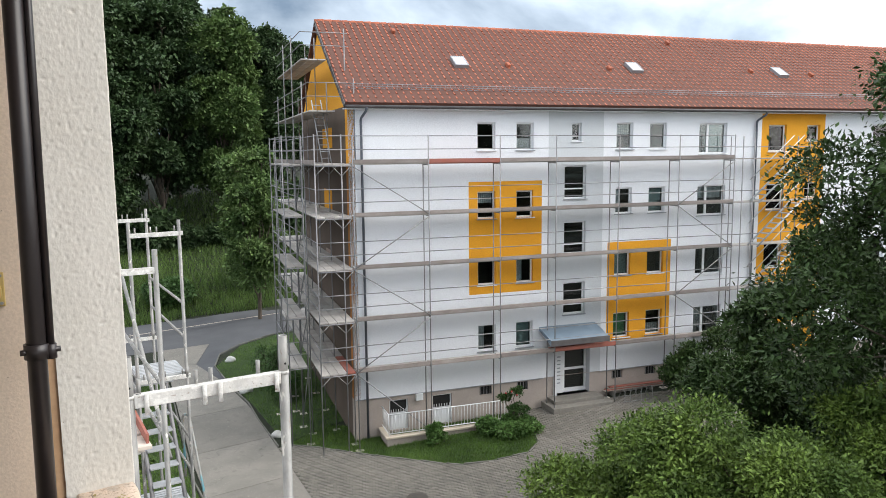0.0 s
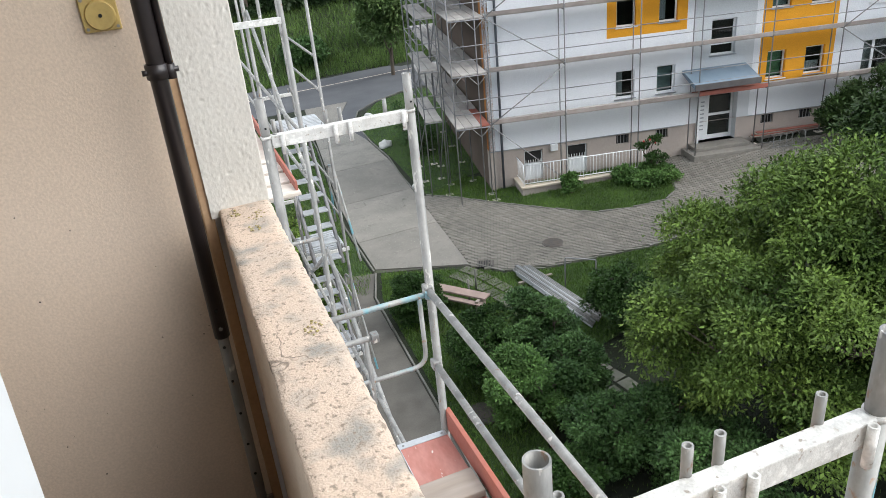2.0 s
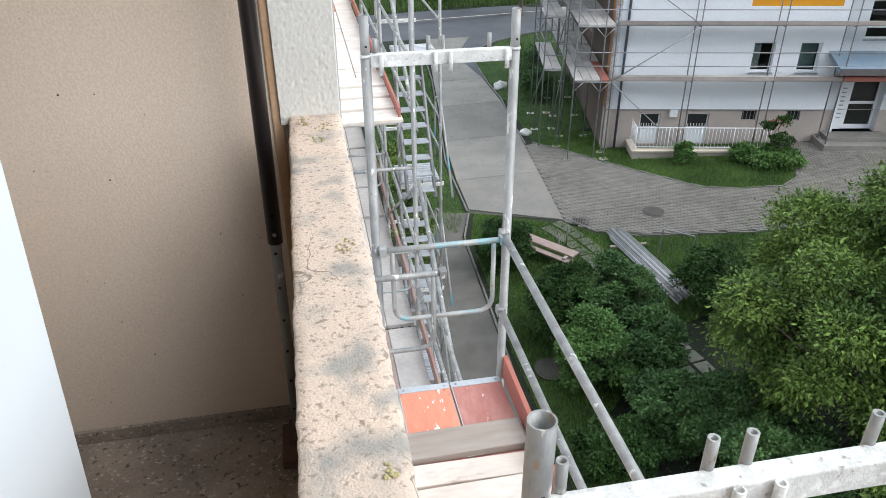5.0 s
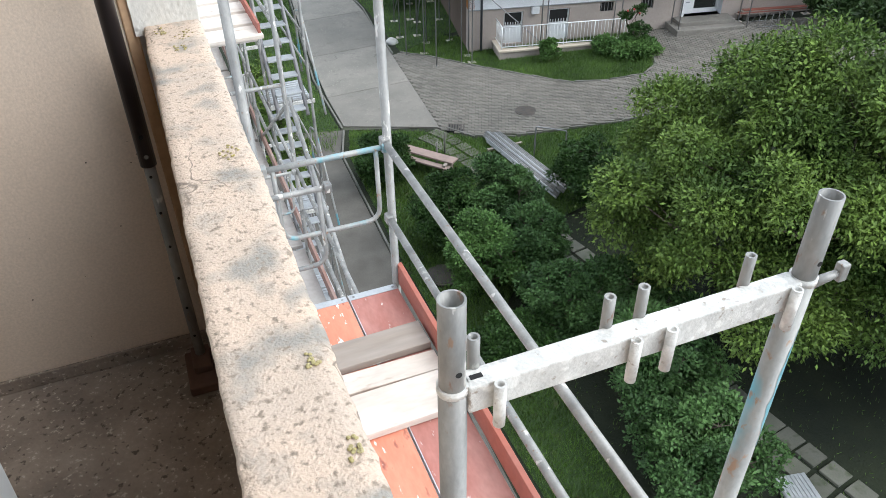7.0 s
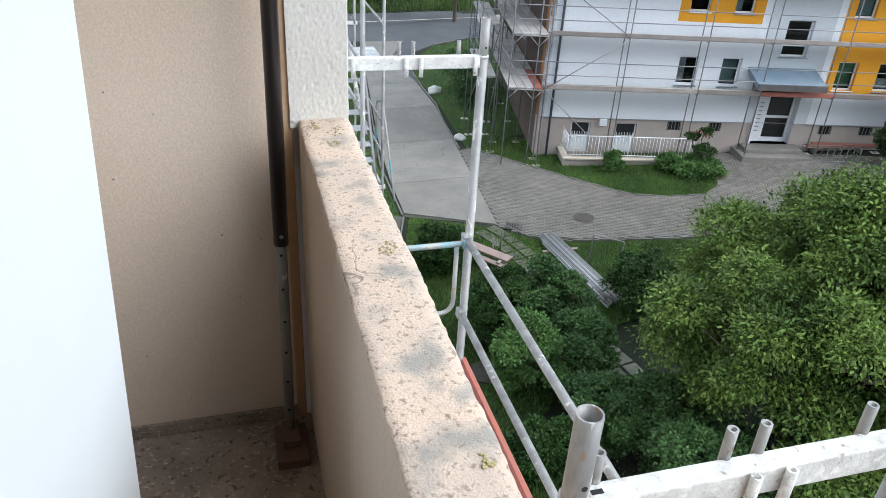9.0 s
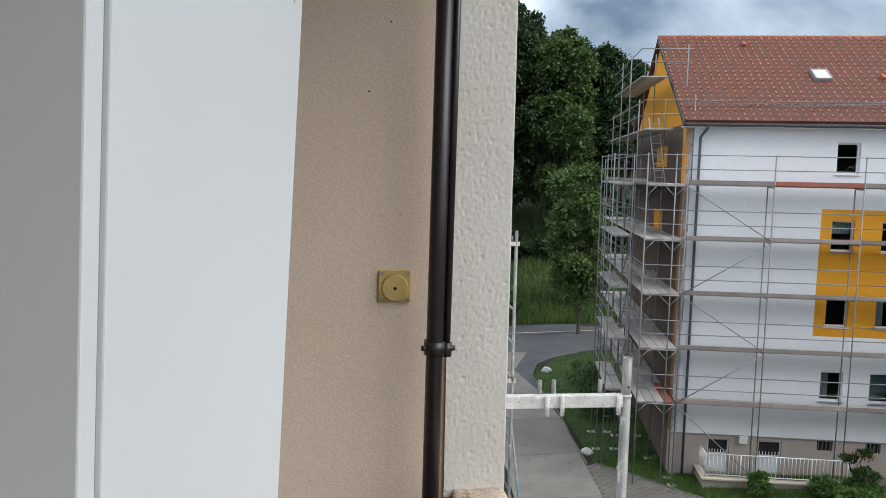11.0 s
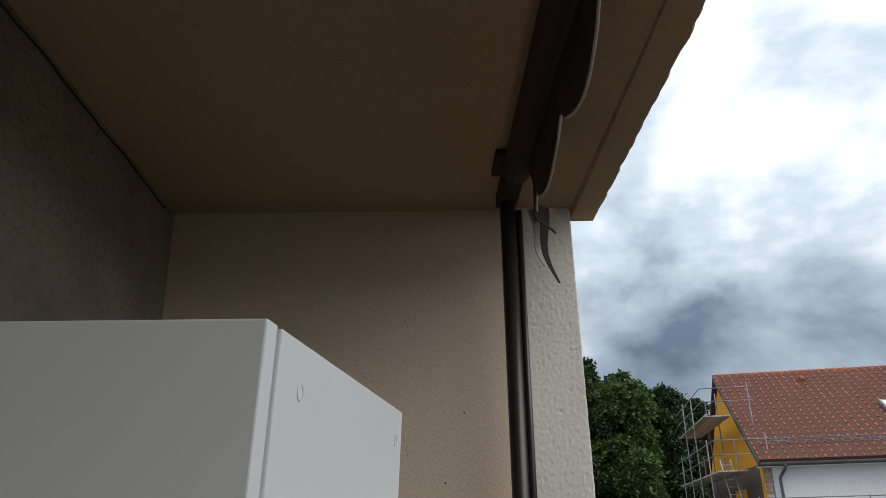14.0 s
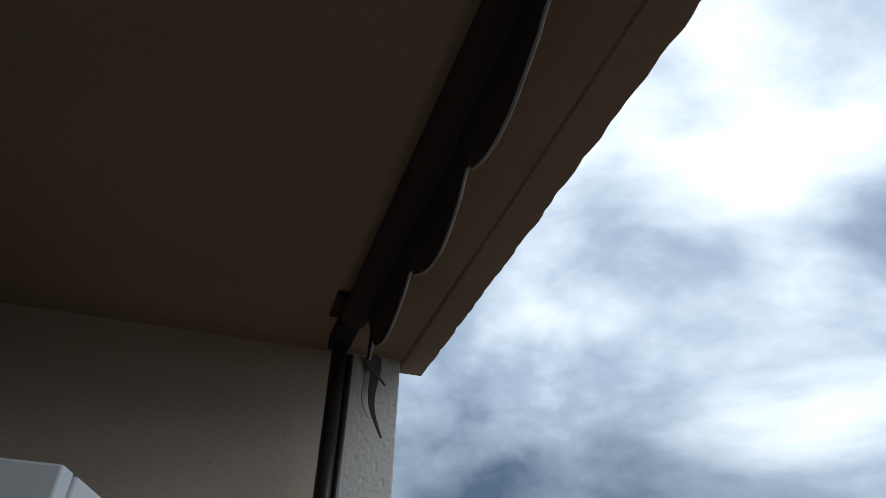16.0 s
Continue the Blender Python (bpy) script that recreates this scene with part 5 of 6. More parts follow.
for i, z in enumerate(LIFTS):
    for h in (0.52, 1.02):
        pole("guard_rail", (GXO, GY[0], z + h), (GXI + 0.4, GY[0], z + h), 0.019, M_OLDSTEEL, gs, n=6)
# lifts up the gable triangle
for z, ya, yb in ((12.42, 0.0, 11.0), (14.5, 1.57, 9.28)):
    for q in range(3):
        x = GXO + 0.02 + q * 0.335
        part("deck_plank", box(x, x + 0.31, ya, yb, z - 0.05, z, 0.004), M_DECK, gs)
    for h in (0.52, 1.02):
        pole("guard_rail", (GXO, ya, z + h), (GXO, yb, z + h), 0.019, M_OLDSTEEL, gs, n=6)
        pole("guard_rail", (GXO, ya, z + h), (GXI + 0.9, ya, z + h), 0.019, M_OLDSTEEL, gs, n=6)
    pole("standard", (GXI + 0.75, ya, z - 2), (GXI + 0.75, ya, z + 1.2), 0.0242, M_OLDSTEEL, gs)

ts = thing("access_tower", "narrow steel scaffold access tower with plank landings and braces", "scaffold", m=BM)
TYA, TYB, TXA, TXB = 0.5, 4.6, 2.45, 3.18
for y in (TYA, (TYA + TYB) / 2, TYB):
    for x in (TXA, TXB):
        pole("standard", (x, y, gb(x) + 0.1), (x, y, 11.5), 0.0242, M_OLDSTEEL, ts)
        base_jack(x, y, ts)
for i, z in enumerate(LIFTS):
    for q in range(2):
        x = TXA + 0.03 + q * 0.345
        part("deck_plank", box(x, x + 0.32, TYA + 0.02, TYB - 0.02, z - 0.05, z, 0.004), M_DECK, ts)
    for y in (TYA, TYB):
        pole("transom", (TXA, y, z - 0.08), (TXB, y, z - 0.08), 0.024, M_OLDSTEEL, ts)
        for h in (0.52, 1.02):
            pole("guard_rail", (TXA, y, z + h), (TXB, y, z + h), 0.019, M_OLDSTEEL, ts, n=6)
    for h in (0.52, 1.02):
        pole("guard_rail", (TXA, TYA, z + h), (TXA, TYB, z + h), 0.019, M_OLDSTEEL, ts, n=6)
    z0 = LIFTS[i - 1] if i else gb(3) + 0.3
    pole("brace", (TXA, TYB, z0), (TXA, TYA, z - 0.1), 0.02, M_OLDSTEEL, ts, n=6)
    pole("brace", (TXB, TYA, z - 0.1), (TXB, (TYA + TYB) / 2, z0), 0.02, M_OLDSTEEL, ts, n=6)

# access ladder leaning at the gable's top lift
ld = thing("ladder", "pale wooden ladder leaning on the gable scaffold", "ladder", m=BM)
for s in (0.0, 0.36):
    pole("rail", (4.05 + s, 0.9, 10.45), (3.80 + s, 1.5, 12.9), 0.025, M_ALU, ld, n=6)
for i in range(9):
    t = (i + 0.7) / 9.5
    pole("rung", (4.05 - 0.25 * t, 0.9 + 0.6 * t, 10.45 + 2.45 * t), (4.41 - 0.25 * t, 0.9 + 0.6 * t, 10.45 + 2.45 * t), 0.016, M_ALU, ld, n=6)

# aluminium stair at the far end of the facade scaffold
fs = thing("scaffold_stair", "aluminium stair flights at the end of the facade scaffold", "scaffold stair", m=BM)
for i, (z0, z1) in enumerate(zip([gb(22)] + LIFTS[:-1], LIFTS)):
    for y in (-1.75, -1.15):
        bm = bmesh.new()
        add_path_tube(bm, [(23.0, y, z0), (25.4, y, z1)], 0.05, 4)
        part("stringer", bm, M_ALU, fs)
        pole("handrail", (23.0, y, z0 + 1.0), (25.4, y, z1 + 1.0), 0.02, M_ALU, fs, n=6)
    for k in range(9):
        t = (k + 0.5) / 9
        part("tread", box(23.0 + 2.4 * t - 0.1, 23.0 + 2.4 * t + 0.1, -1.72, -1.18, z0 + (z1 - z0) * t - 0.02, z0 + (z1 - z0) * t + 0.02), M_ALU, fs)
for x in (22.6, 25.7, 28.5):
    for y in (-1.8, -1.1, -0.3):
        pole("standard", (x, y, gb(x)), (x, y, 11.4), 0.0242, M_OLDSTEEL, fs)
for z in LIFTS:
    pole("guard_rail", (22.23, -1.0, z + 0.5), (28.5, -1.0, z + 0.5), 0.019, M_OLDSTEEL, fs, n=6)
    part("deck_plank", box(22.3, 28.5, -0.98, -0.35, z - 0.05, z), M_DECK, fs)

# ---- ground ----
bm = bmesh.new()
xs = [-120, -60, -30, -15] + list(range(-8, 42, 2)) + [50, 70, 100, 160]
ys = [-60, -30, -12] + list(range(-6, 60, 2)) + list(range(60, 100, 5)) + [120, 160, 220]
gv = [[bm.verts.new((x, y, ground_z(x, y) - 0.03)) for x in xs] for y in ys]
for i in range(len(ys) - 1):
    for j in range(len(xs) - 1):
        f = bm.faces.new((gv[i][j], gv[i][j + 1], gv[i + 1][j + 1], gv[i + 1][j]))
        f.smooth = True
solid("ground", bm, M_SHADEGROUND, "lawn and meadow ground, colour darkened for the shade under the trees", "ground", kind="structure")
bm = bmesh.new()
bmesh.ops.create_grid(bm, x_segments=1, y_segments=1, size=3000, matrix=Matrix.Translation((0, 0, -2.5)))
solid("ground_far", bm, M_SHADEGROUND, "green land to the horizon", "ground", kind="structure")
GZ = lambda h: (lambda x, y: ground_z(x, y) + h)

# asphalt road
road = [(-60, 40), (-8, 45.8), (8.0, 46.1), (10.6, 45.7), (8.98, 41.9), (9.36, 36.8), (9.55, 37.2), (9.75, 40.7), (10.6, 42.9), (12.1, 44.3), (14.7, 45.6), (40, 45), (40, 53), (17.2, 53.6), (11.8, 54.5), (-8, 52), (-60, 46)]
solid("road", sheet(road, GZ(0.0), 0.05), M_ASPHALT, "grey asphalt road", "road", kind="structure")

line_ = [(-30, 46.3), (17, 51.3), (40, 50.5), (40, 50.6), (17, 51.42), (-30, 46.42)]
solid("road_line", sheet(line_, GZ(0.006)), M_CREAM, "thin pale joint line along the asphalt road", "road marking", kind="structure")
# concrete slab lane, slab by slab
lane = tagged(new("driveway"), "driveway of large concrete slabs", "driveway", kind="structure")
LEFT = lambda y: 5.38 + (y - 22.25) * 0.03 if y < 26.5 else 5.5 + (y - 26.5) * 0.125
RIGHT = lambda y: 8.23 + (y - 20.45) * 0.0917 if y < 33.4 else 9.43 if y < 37 else 9.43 - (y - 37) * 0.09 if y < 42 else 8.98 + (y - 41.9) * 0.42
cuts = [22.1, 24.7, 28.75, 33.15, 37.1, 41.9, 46.0]
for a, c in zip(cuts, cuts[1:]):
    la, ra = (5.38, 8.25) if a == 22.1 else (LEFT(a), RIGHT(a))
    bm = sheet([(la + 0.01, a + 0.012 + (0.1 if a == 22.1 else 0)), (ra - 0.01, (20.6 if a == 22.1 else a - 0.1) + 0.012), (RIGHT(c) - 0.01, c - 0.1 - 0.012), (LEFT(c) + 0.01, c - 0.012)], GZ(0.03), 0.1)
    part("slab", bm, M_CONC, lane)
bm = sheet([(5.3, 22.0), (8.6, 20.5), (9.4, 36), (8.9, 41.8), (10.4, 45.7), (7.9, 46.0)], GZ(-0.012))
part("bedding", bm, M_JOINT, lane)

# paved court
ISLAND = [(9.25, 27.45), (10.14, 26.42), (11.17, 24.93), (12.18, 23.56), (13.44, 21.96), (13.9, 21.5), (15.11, 21.08), (16.45, 20.9), (17.35, 21.45), (17.9, 22.5), (18.3, 24.6), (13.0, 26.9), (11.4, 28.4)]
COURT = [(8.24, 20.48), (9.0, 19.6), (10.27, 19.02), (11.78, 18.69), (13.75, 18.28), (15.4, 18.0), (17.4, 18.1), (30, 16.5), (32, 20.0), (22.5, 23.4), (18.6, 24.6), (17.9, 22.5), (17.35, 21.45), (16.45, 20.9), (15.11, 21.08), (13.9, 21.5), (13.44, 21.96), (12.18, 23.56), (11.17, 24.93), (10.14, 26.42), (9.25, 27.45), (8.87, 27.4)]
court = tagged(new("courtyard_paving", finish("courtyard_paving", sheet(COURT, GZ(0.0), 0.05), M_JOINT)), "courtyard paved with grey interlocking pavers", "pavement", kind="structure")


def bricks(poly, u, v, ang, z):
    """Places of running-bond pavers inside an outline."""
    c, s = math.cos(ang), math.sin(ang)
    px = [x * c + y * s for x, y in poly]
    py = [-x * s + y * c for x, y in poly]
    j = 0
    y = min(py)
    while y < max(py):
        x = min(px) + (u / 2 if j % 2 else 0)
        while x < max(px):
            X, Y = x * c - y * s, x * s + y * c
            if inside(X, Y, poly):
                yield X, Y
            x += u
        y += v
        j += 1


U, V, ANG = 0.225, 0.1125, radians(-25)
unit = finish("paver", box(-U / 2 + 0.008, U / 2 - 0.008, -V / 2 + 0.008, V / 2 - 0.008, -0.04, 0.025), M_PAVER)
spots_ = sorted(bricks(COURT, U, V, ANG, 0), key=lambda p: p[0] + 1.3 * p[1])
verts, faces = [], []
ca, sa = math.cos(ANG), math.sin(ANG)
prng = random.Random(4)
for i, (X, Y) in enumerate(spots_):
    z = ground_z(X, Y) + prng.uniform(-0.003, 0.003)
    if i < 290:
        part("paver", unit, None, court, m=Matrix.Translation((X, Y, z)) @ Matrix.Rotation(ANG, 4, "Z"))
    else:
        n0 = len(verts)
        for dz, g_ in ((0.025, 0.014), (0.012, 0.008), (-0.02, 0.005)):
            for sx, sy in ((-1, -1), (1, -1), (1, 1), (-1, 1)):
                a, b_ = sx * (U / 2 - g_), sy * (V / 2 - g_)
                verts.append((X + a * ca - b_ * sa, Y + a * sa + b_ * ca, z + dz))
        faces.append((n0, n0 + 1, n0 + 2, n0 + 3))
        for r in (0, 4):
            for k in range(4):
                faces.append((n0 + r + k, n0 + r + 4 + k, n0 + r + 4 + (k + 1) % 4, n0 + r + (k + 1) % 4))
me = bpy.data.meshes.new("pavers")
me.from_pydata(verts, [], faces)
me.materials.append(M_PAVER)
tagged(part("pavers", me, None, court), kind="stuff")


def kerb(points, name_thing, h=0.045, w=0.065, piece=0.9):
    t = tagged(new(name_thing), "row of grey concrete kerb stones", "kerb", kind="structure")
    for (x0, y0), (x1, y1) in zip(points, points[1:]):
        d = math.hypot(x1 - x0, y1 - y0)
        n = max(1, round(d / piece))
        a = math.atan2(y1 - y0, x1 - x0)
        for i in range(n):
            u = (i + 0.5) / n
            x, y = x0 + (x1 - x0) * u, y0 + (y1 - y0) * u
            key = ("kerb", round(d / n, 3), h, w)
            if key not in UNIT:
                UNIT[key] = finish("kerb_stone", box(-d / n / 2 + 0.006, d / n / 2 - 0.006, -w / 2, w / 2, -0.12, h, 0.012), M_KERB)
            part("kerb_stone", UNIT[key], None, t, m=Matrix.Translation((x, y, ground_z(x, y) + 0.01)) @ Matrix.Rotation(a, 4, "Z"))


kerb(ISLAND[:11], "kerb_island")
kerb([(8.95, 27.5), (9.2, 30.9), (9.5, 33.4), (9.5, 36.2), (9.75, 40.7), (10.6, 43.0), (12.1, 44.4), (14.8, 45.6)], "kerb_lane")
kerb([(5.30, 22.1), (5.4, 26.5), (6.8, 37.5), (7.2, 42.5)], "kerb_lane_left", 0.035)
kerb([(8.45, 20.45), (9.05, 19.5), (10.25, 18.92), (13.75, 18.18), (17.4, 18.0)], "kerb_court", 0.03)

# walk along the scaffolded house
wk = tagged(new("footpath", finish("footpath", sheet([(2.2, -4), (3.9, -4), (4.5, 14.2), (4.75, 20.4), (5.3, 22.0), (3.6, 22.5), (2.4, 20)], GZ(-0.004), 0.04), M_WALK)), "dark worn slab footpath beside the house", "path", kind="structure")
for i in range(16):
    y = 6.0 + i * 1.0
    part("path_joint", box(2.35, 3.95 + 0.04 * i, y - 0.012, y + 0.012, -0.02, 0.003), M_JOINT, wk, m=Matrix.Translation((0, 0, ground_z(3.4, y))))
kerb([(3.98, 2), (4.2, 8), (4.55, 14.2), (4.8, 20.3), (5.3, 21.9)], "kerb_walk", 0.05, 0.06, 1.0)

# stepping stones
sp = tagged(new("stepping_path"), "path of square concrete stepping stones in the lawn", "path", kind="structure")
way = [(7.75, 20.4), (8.05, 19.69), (8.49, 17.82), (8.6, 15.5), (8.55, 13.55), (8.95, 11.26), (8.95, 8.75), (9.05, 6.95), (9.26, 5.66), (9.54, 4.2), (9.8, 2.5)]
prng = random.Random(2)
d_ = 0.0
stone = finish("stepping_stone", box(-0.20, 0.20, -0.20, 0.20, -0.05, 0.03, 0.012), M_STEP)
for (x0, y0), (x1, y1) in zip(way, way[1:]):
    L_ = math.hypot(x1 - x0, y1 - y0)
    n = max(1, round(L_ / 0.47))
    a = math.atan2(y1 - y0, x1 - x0)
    for i in range(n):
        u = (i + 0.5) / n
        for s in (-0.24, 0.24):
            x, y = x0 + (x1 - x0) * u - math.sin(a) * s, y0 + (y1 - y0) * u + math.cos(a) * s
            part("stepping_stone", stone, None, sp, m=Matrix.Translation((x, y, ground_z(x, y) - 0.012)) @ Matrix.Rotation(a + prng.uniform(-0.05, 0.05), 4, "Z"))

# manhole covers and drain
def manhole(x, y, r, name="manhole_cover"):
    z = ground_z(x, y) + 0.03
    bm = tube((x, y, z - 0.05), (x, y, z + 0.004), r, n=32)
    ob = solid(name, bm, M_IRON, "round dark iron manhole cover in its ring", "manhole cover")
    part("cover", tube((x, y, z + 0.004), (x, y, z + 0.014), r * 0.86, n=32), M_IRON, ob, "dark iron lid")
    for k in range(6):
        a = k * 1.047
        part("lid_rib", box(-0.03, 0.03, -0.03, 0.03, 0, 0.006), M_IRON, ob, m=Matrix.Translation((x + math.cos(a) * r * 0.5, y + math.sin(a) * r * 0.5, z + 0.014)))


manhole(11.33, 20.3, 0.38)
manhole(5.43, 13.28, 0.42)
dg = thing("drain_grating", "rectangular iron drain grating in the paving", "drain", m=Matrix.Translation((8.72, 20.3, ground_z(8.7, 20.3) + 0.03)) @ Matrix.Rotation(radians(-25), 4, "Z"))
part("grating_frame", box(-0.28, 0.28, -0.24, 0.24, -0.05, 0.0), M_DARK, dg)
for i in range(7):
    part("grating_bar", box(-0.28 + i * 0.085, -0.23 + i * 0.085, -0.24, 0.24, 0.0, 0.012), M_IRON, dg)

# grass on the island, the garden and the banks
g = np.random.default_rng(5)


def grow(poly, count, h, material, name, label, skip=()):
    xs_, ys_ = [p[0] for p in poly], [p[1] for p in poly]
    out = []
    while len(out) < count:
        x, y = g.uniform(min(xs_), max(xs_)), g.uniform(min(ys_), max(ys_))
        if inside(x, y, poly) and not any(inside(x, y, q) for q in skip):
            out.append((x, y, ground_z(x, y) - 0.03))
    tagged(new(name, blades(name, out, h, material, 7, 0.01)), label, "grass", kind="stuff")


VERGE = [(9.3, 27.6), (9.6, 33), (9.7, 40.5), (12.2, 44.2), (15, 45.4), (17, 44), (14, 28.5), (11.4, 28.4)]
BANK = [(4.6, 20.6), (5.2, 22.1), (5.3, 26.5), (6.7, 37.5), (7.1, 42.5), (3, 42.5), (2.6, 22.5)]
LAWN = [(4.7, -2), (4.7, 14.2), (5.0, 20.2), (5.5, 21.9), (8.2, 20.3), (9.0, 19.4), (10.2, 18.8), (13.7, 18.1), (17.4, 17.9), (24, 17), (24, 15.5), (13.5, 15.2), (9.2, 14.2), (6.2, 11.5), (6.2, -2)]
for where, label in ((ISLAND, "green turf of the kerbed island"), (VERGE, "green turf of the verge"), (BANK, "green turf of the bank"), (LAWN, "green turf of the garden lawn")):
    solid("lawn", sheet(where, GZ(-0.014)), M_TURF, label, "lawn", kind="structure")
grow(ISLAND, 36000, 0.10, M_GRASS, "lawn_grass", "mown green grass on the kerbed island")
# grass stays sparse here so the shade-dark ground colour shows
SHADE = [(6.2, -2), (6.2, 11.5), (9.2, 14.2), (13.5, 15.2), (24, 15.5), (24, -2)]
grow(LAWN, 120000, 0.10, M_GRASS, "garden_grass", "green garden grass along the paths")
grow(SHADE, 9000, 0.07, M_GRASS, "shade_grass", "thin grass under the trees on ground darkened for their shade")
grow(VERGE, 26000, 0.10, M_GRASS, "verge_grass", "mown grass verge beside the driveway")
grow(BANK, 26000, 0.14, M_GRASS, "bank_grass", "long grass beside the driveway")
out = []
while len(out) < 110000:
    x, y = g.uniform(-25, 45), 52.5 + 36 * g.random() ** 1.6
    if not inside(x, y, road):
        out.append((x, y, ground_z(x, y) - 0.03))
tagged(new("meadow_grass", blades("meadow_grass", out, 0.55, M_MEADOW, 9, 0.03)), "tall meadow grass on the slope across the road", "grass", kind="stuff")

# ---- trees and shrubs ----
def limb(bm, a, b, r0, r1, bend, rnd, n=5):
    a, b = Vector(a), Vector(b)
    pts = []
    for i in range(n + 1):
        t = i / n
        pts.append(a.lerp(b, t) + Vector((rnd.uniform(-1, 1), rnd.uniform(-1, 1), rnd.uniform(-0.5, 0.5))) * bend * math.sin(math.pi * t))
    for i in range(n):
        add_tube(bm, pts[i], pts[i + 1], r0 + (r1 - r0) * i / n, r0 + (r1 - r0) * (i + 1) / n, 8, cap=False)


def tree(name, x, y, height, crown, base, count, size, material, seed, label, clumps=26, slim=0.45, trunk=0.16, squash=1.0, category="tree", droop=0.25):
    """A tree: trunk, limbs to leafy clumps, and the clumps' leaves. crown: radius; base: height where the crown starts."""
    rnd = random.Random(seed)
    t = thing(name, label, category, m=Matrix.Translation((x, y, ground_z(x, y) - 0.05)))
    bm = bmesh.new()
    limb(bm, (0, 0, 0), (rnd.uniform(-0.3, 0.3), rnd.uniform(-0.3, 0.3), base + (height - base) * 0.55), trunk, trunk * 0.35, 0.15, rnd, 7)
    cs, rs = [], []
    mid, half = (height + base) / 2, (height - base) / 2
    lobes = max(4, clumps // 7)
    for i in range(lobes):
        zz = 1 - 2 * (i + 0.5) / lobes
        a = i * 2.39996 + rnd.uniform(-0.4, 0.4)
        q = math.sqrt(1 - zz * zz) * rnd.uniform(0.42, 0.72)
        c = Vector((math.cos(a) * q * crown, math.sin(a) * q * crown, mid + zz * half * rnd.uniform(0.5, 0.72)))
        lr = crown * rnd.uniform(0.26, 0.40)
        limb(bm, (0, 0, base * 0.8 + (c.z - base * 0.8) * 0.35 if c.z > base else base * 0.7), c, trunk * 0.35, 0.02, 0.25, rnd, 4)
        for k in range(7):
            w = Vector((rnd.gauss(0, 1), rnd.gauss(0, 1), rnd.gauss(0.25, 0.8))).normalized()
            o = c + Vector((w.x * lr, w.y * lr, w.z * min(lr, half * 0.45) * 0.9))
            cs.append(o)
            rs.append(lr * rnd.uniform(0.34, 0.62) * (0.6 + 0.6 * squash))
            limb(bm, c, o, trunk * 0.1 + 0.008, 0.006, 0.08, rnd, 2)
    part("trunk", bm, M_BARK, t, smooth=True)
    part("crown", leaves("crown", cs, rs, count, size, material, seed, slim, droop), None, t)
    return t


tree("walnut_tree", 11.0, 8.6, 6.2, 3.9, 0.4, 250000, 0.095, M_LEAF1, 11, "broad walnut tree with light green feathery leaves in the garden", 119, 0.46, 0.2, 0.3)
tree("maple_tree", 19.6, 5.2, 14.2, 5.9, 1.6, 200000, 0.15, M_LEAF2, 12, "tall dark green leafy tree in the garden", 147, 0.5, 0.26, 0.55)
tree("elder_tree", 19.0, 12.4, 5.8, 2.6, 0.4, 60000, 0.15, M_LEAF2, 13, "dark green bushy tree beside the court", 60, 0.45, 0.14, 0.7)
tree("walnut_tree", 15.8, 6.6, 6.6, 3.3, 0.6, 130000, 0.105, M_LEAF1, 14, "spreading walnut tree with light green leaves behind another", 84, 0.46, 0.2, 0.4)
tree("walnut_tree", 13.9, 4.6, 4.9, 2.9, 0.2, 150000, 0.095, M_LEAF1, 16, "shaded walnut tree hanging over the stepping path", 105, 0.46, 0.18, 0.4)
tree("hazel_tree", 21.5, 13.5, 8.5, 3.2, 0.6, 36000, 0.2, M_LEAF2, 15, "tall dark hazel before the building", 46, 0.5, 0.14, 0.7)

# garden shrubs: x, y, height, radius, leaf material
for k, (x, y, h, r, m, lab) in enumerate((
        (5.55, 18.2, 1.5, 0.95, M_LEAF6, "round dark green clipped bush by the footpath"),
        (6.1, 14.6, 1.9, 1.0, M_LEAF6, "loose dark green garden shrub"),
        (7.5, 14.3, 2.2, 1.1, M_LEAF5, "tall flowering green garden shrub"),
        (6.2, 12.4, 2.1, 0.95, M_LEAF7, "bright green leafy garden shrub"),
        (7.4, 12.3, 2.1, 0.9, M_LEAF5, "loose dark garden shrub in a group"),
        (7.0, 10.3, 1.9, 1.0, M_LEAF5, "dense garden shrub near the scaffold"),
        (10.3, 14.6, 1.9, 1.0, M_LEAF6, "round clipped box bush"),
        (7.8, 7.7, 2.3, 1.35, M_LEAF5, "big spreading dark garden shrub"),
        (8.0, 9.7, 2.0, 1.1, M_LEAF5, "dense dark shrub beside the stepping path"),
        (7.2, 5.9, 1.9, 1.2, M_LEAF5, "low spreading garden shrub"),
        (5.6, 9.8, 1.2, 0.8, M_LEAF6, "low dark shrub near the footpath"))):
    tree("garden_shrub", x, y, h, r, 0.08, 26000, 0.075, m, 30 + k, lab, 98, 0.6, 0.03, 0.6, "shrub", 0.1)
for k, (xb, yb, h, r) in enumerate(((7.7, -1.7, 0.85, 0.4), (9.9, -1.8, 0.75, 0.5), (10.6, -2.4, 0.6, 0.7), (11.4, -2.3, 0.6, 0.6), (10.9, -1.9, 0.7, 0.5), (2.9, 6.5, 1.6, 0.9), (2.6, 9.0, 2.2, 1.1))):
    p = BM @ Vector((xb, yb, 0))
    tree("shrub", p.x, p.y, h, r, 0.03, 3600, 0.095, M_LEAF5 if k > 4 else M_LEAF7, 50 + k, "leafy green shrub in the lawn before the building", 70, 0.6, 0.02, 0.8, "shrub", 0.1)
p = BM @ Vector((11.0, -1.75, 0))
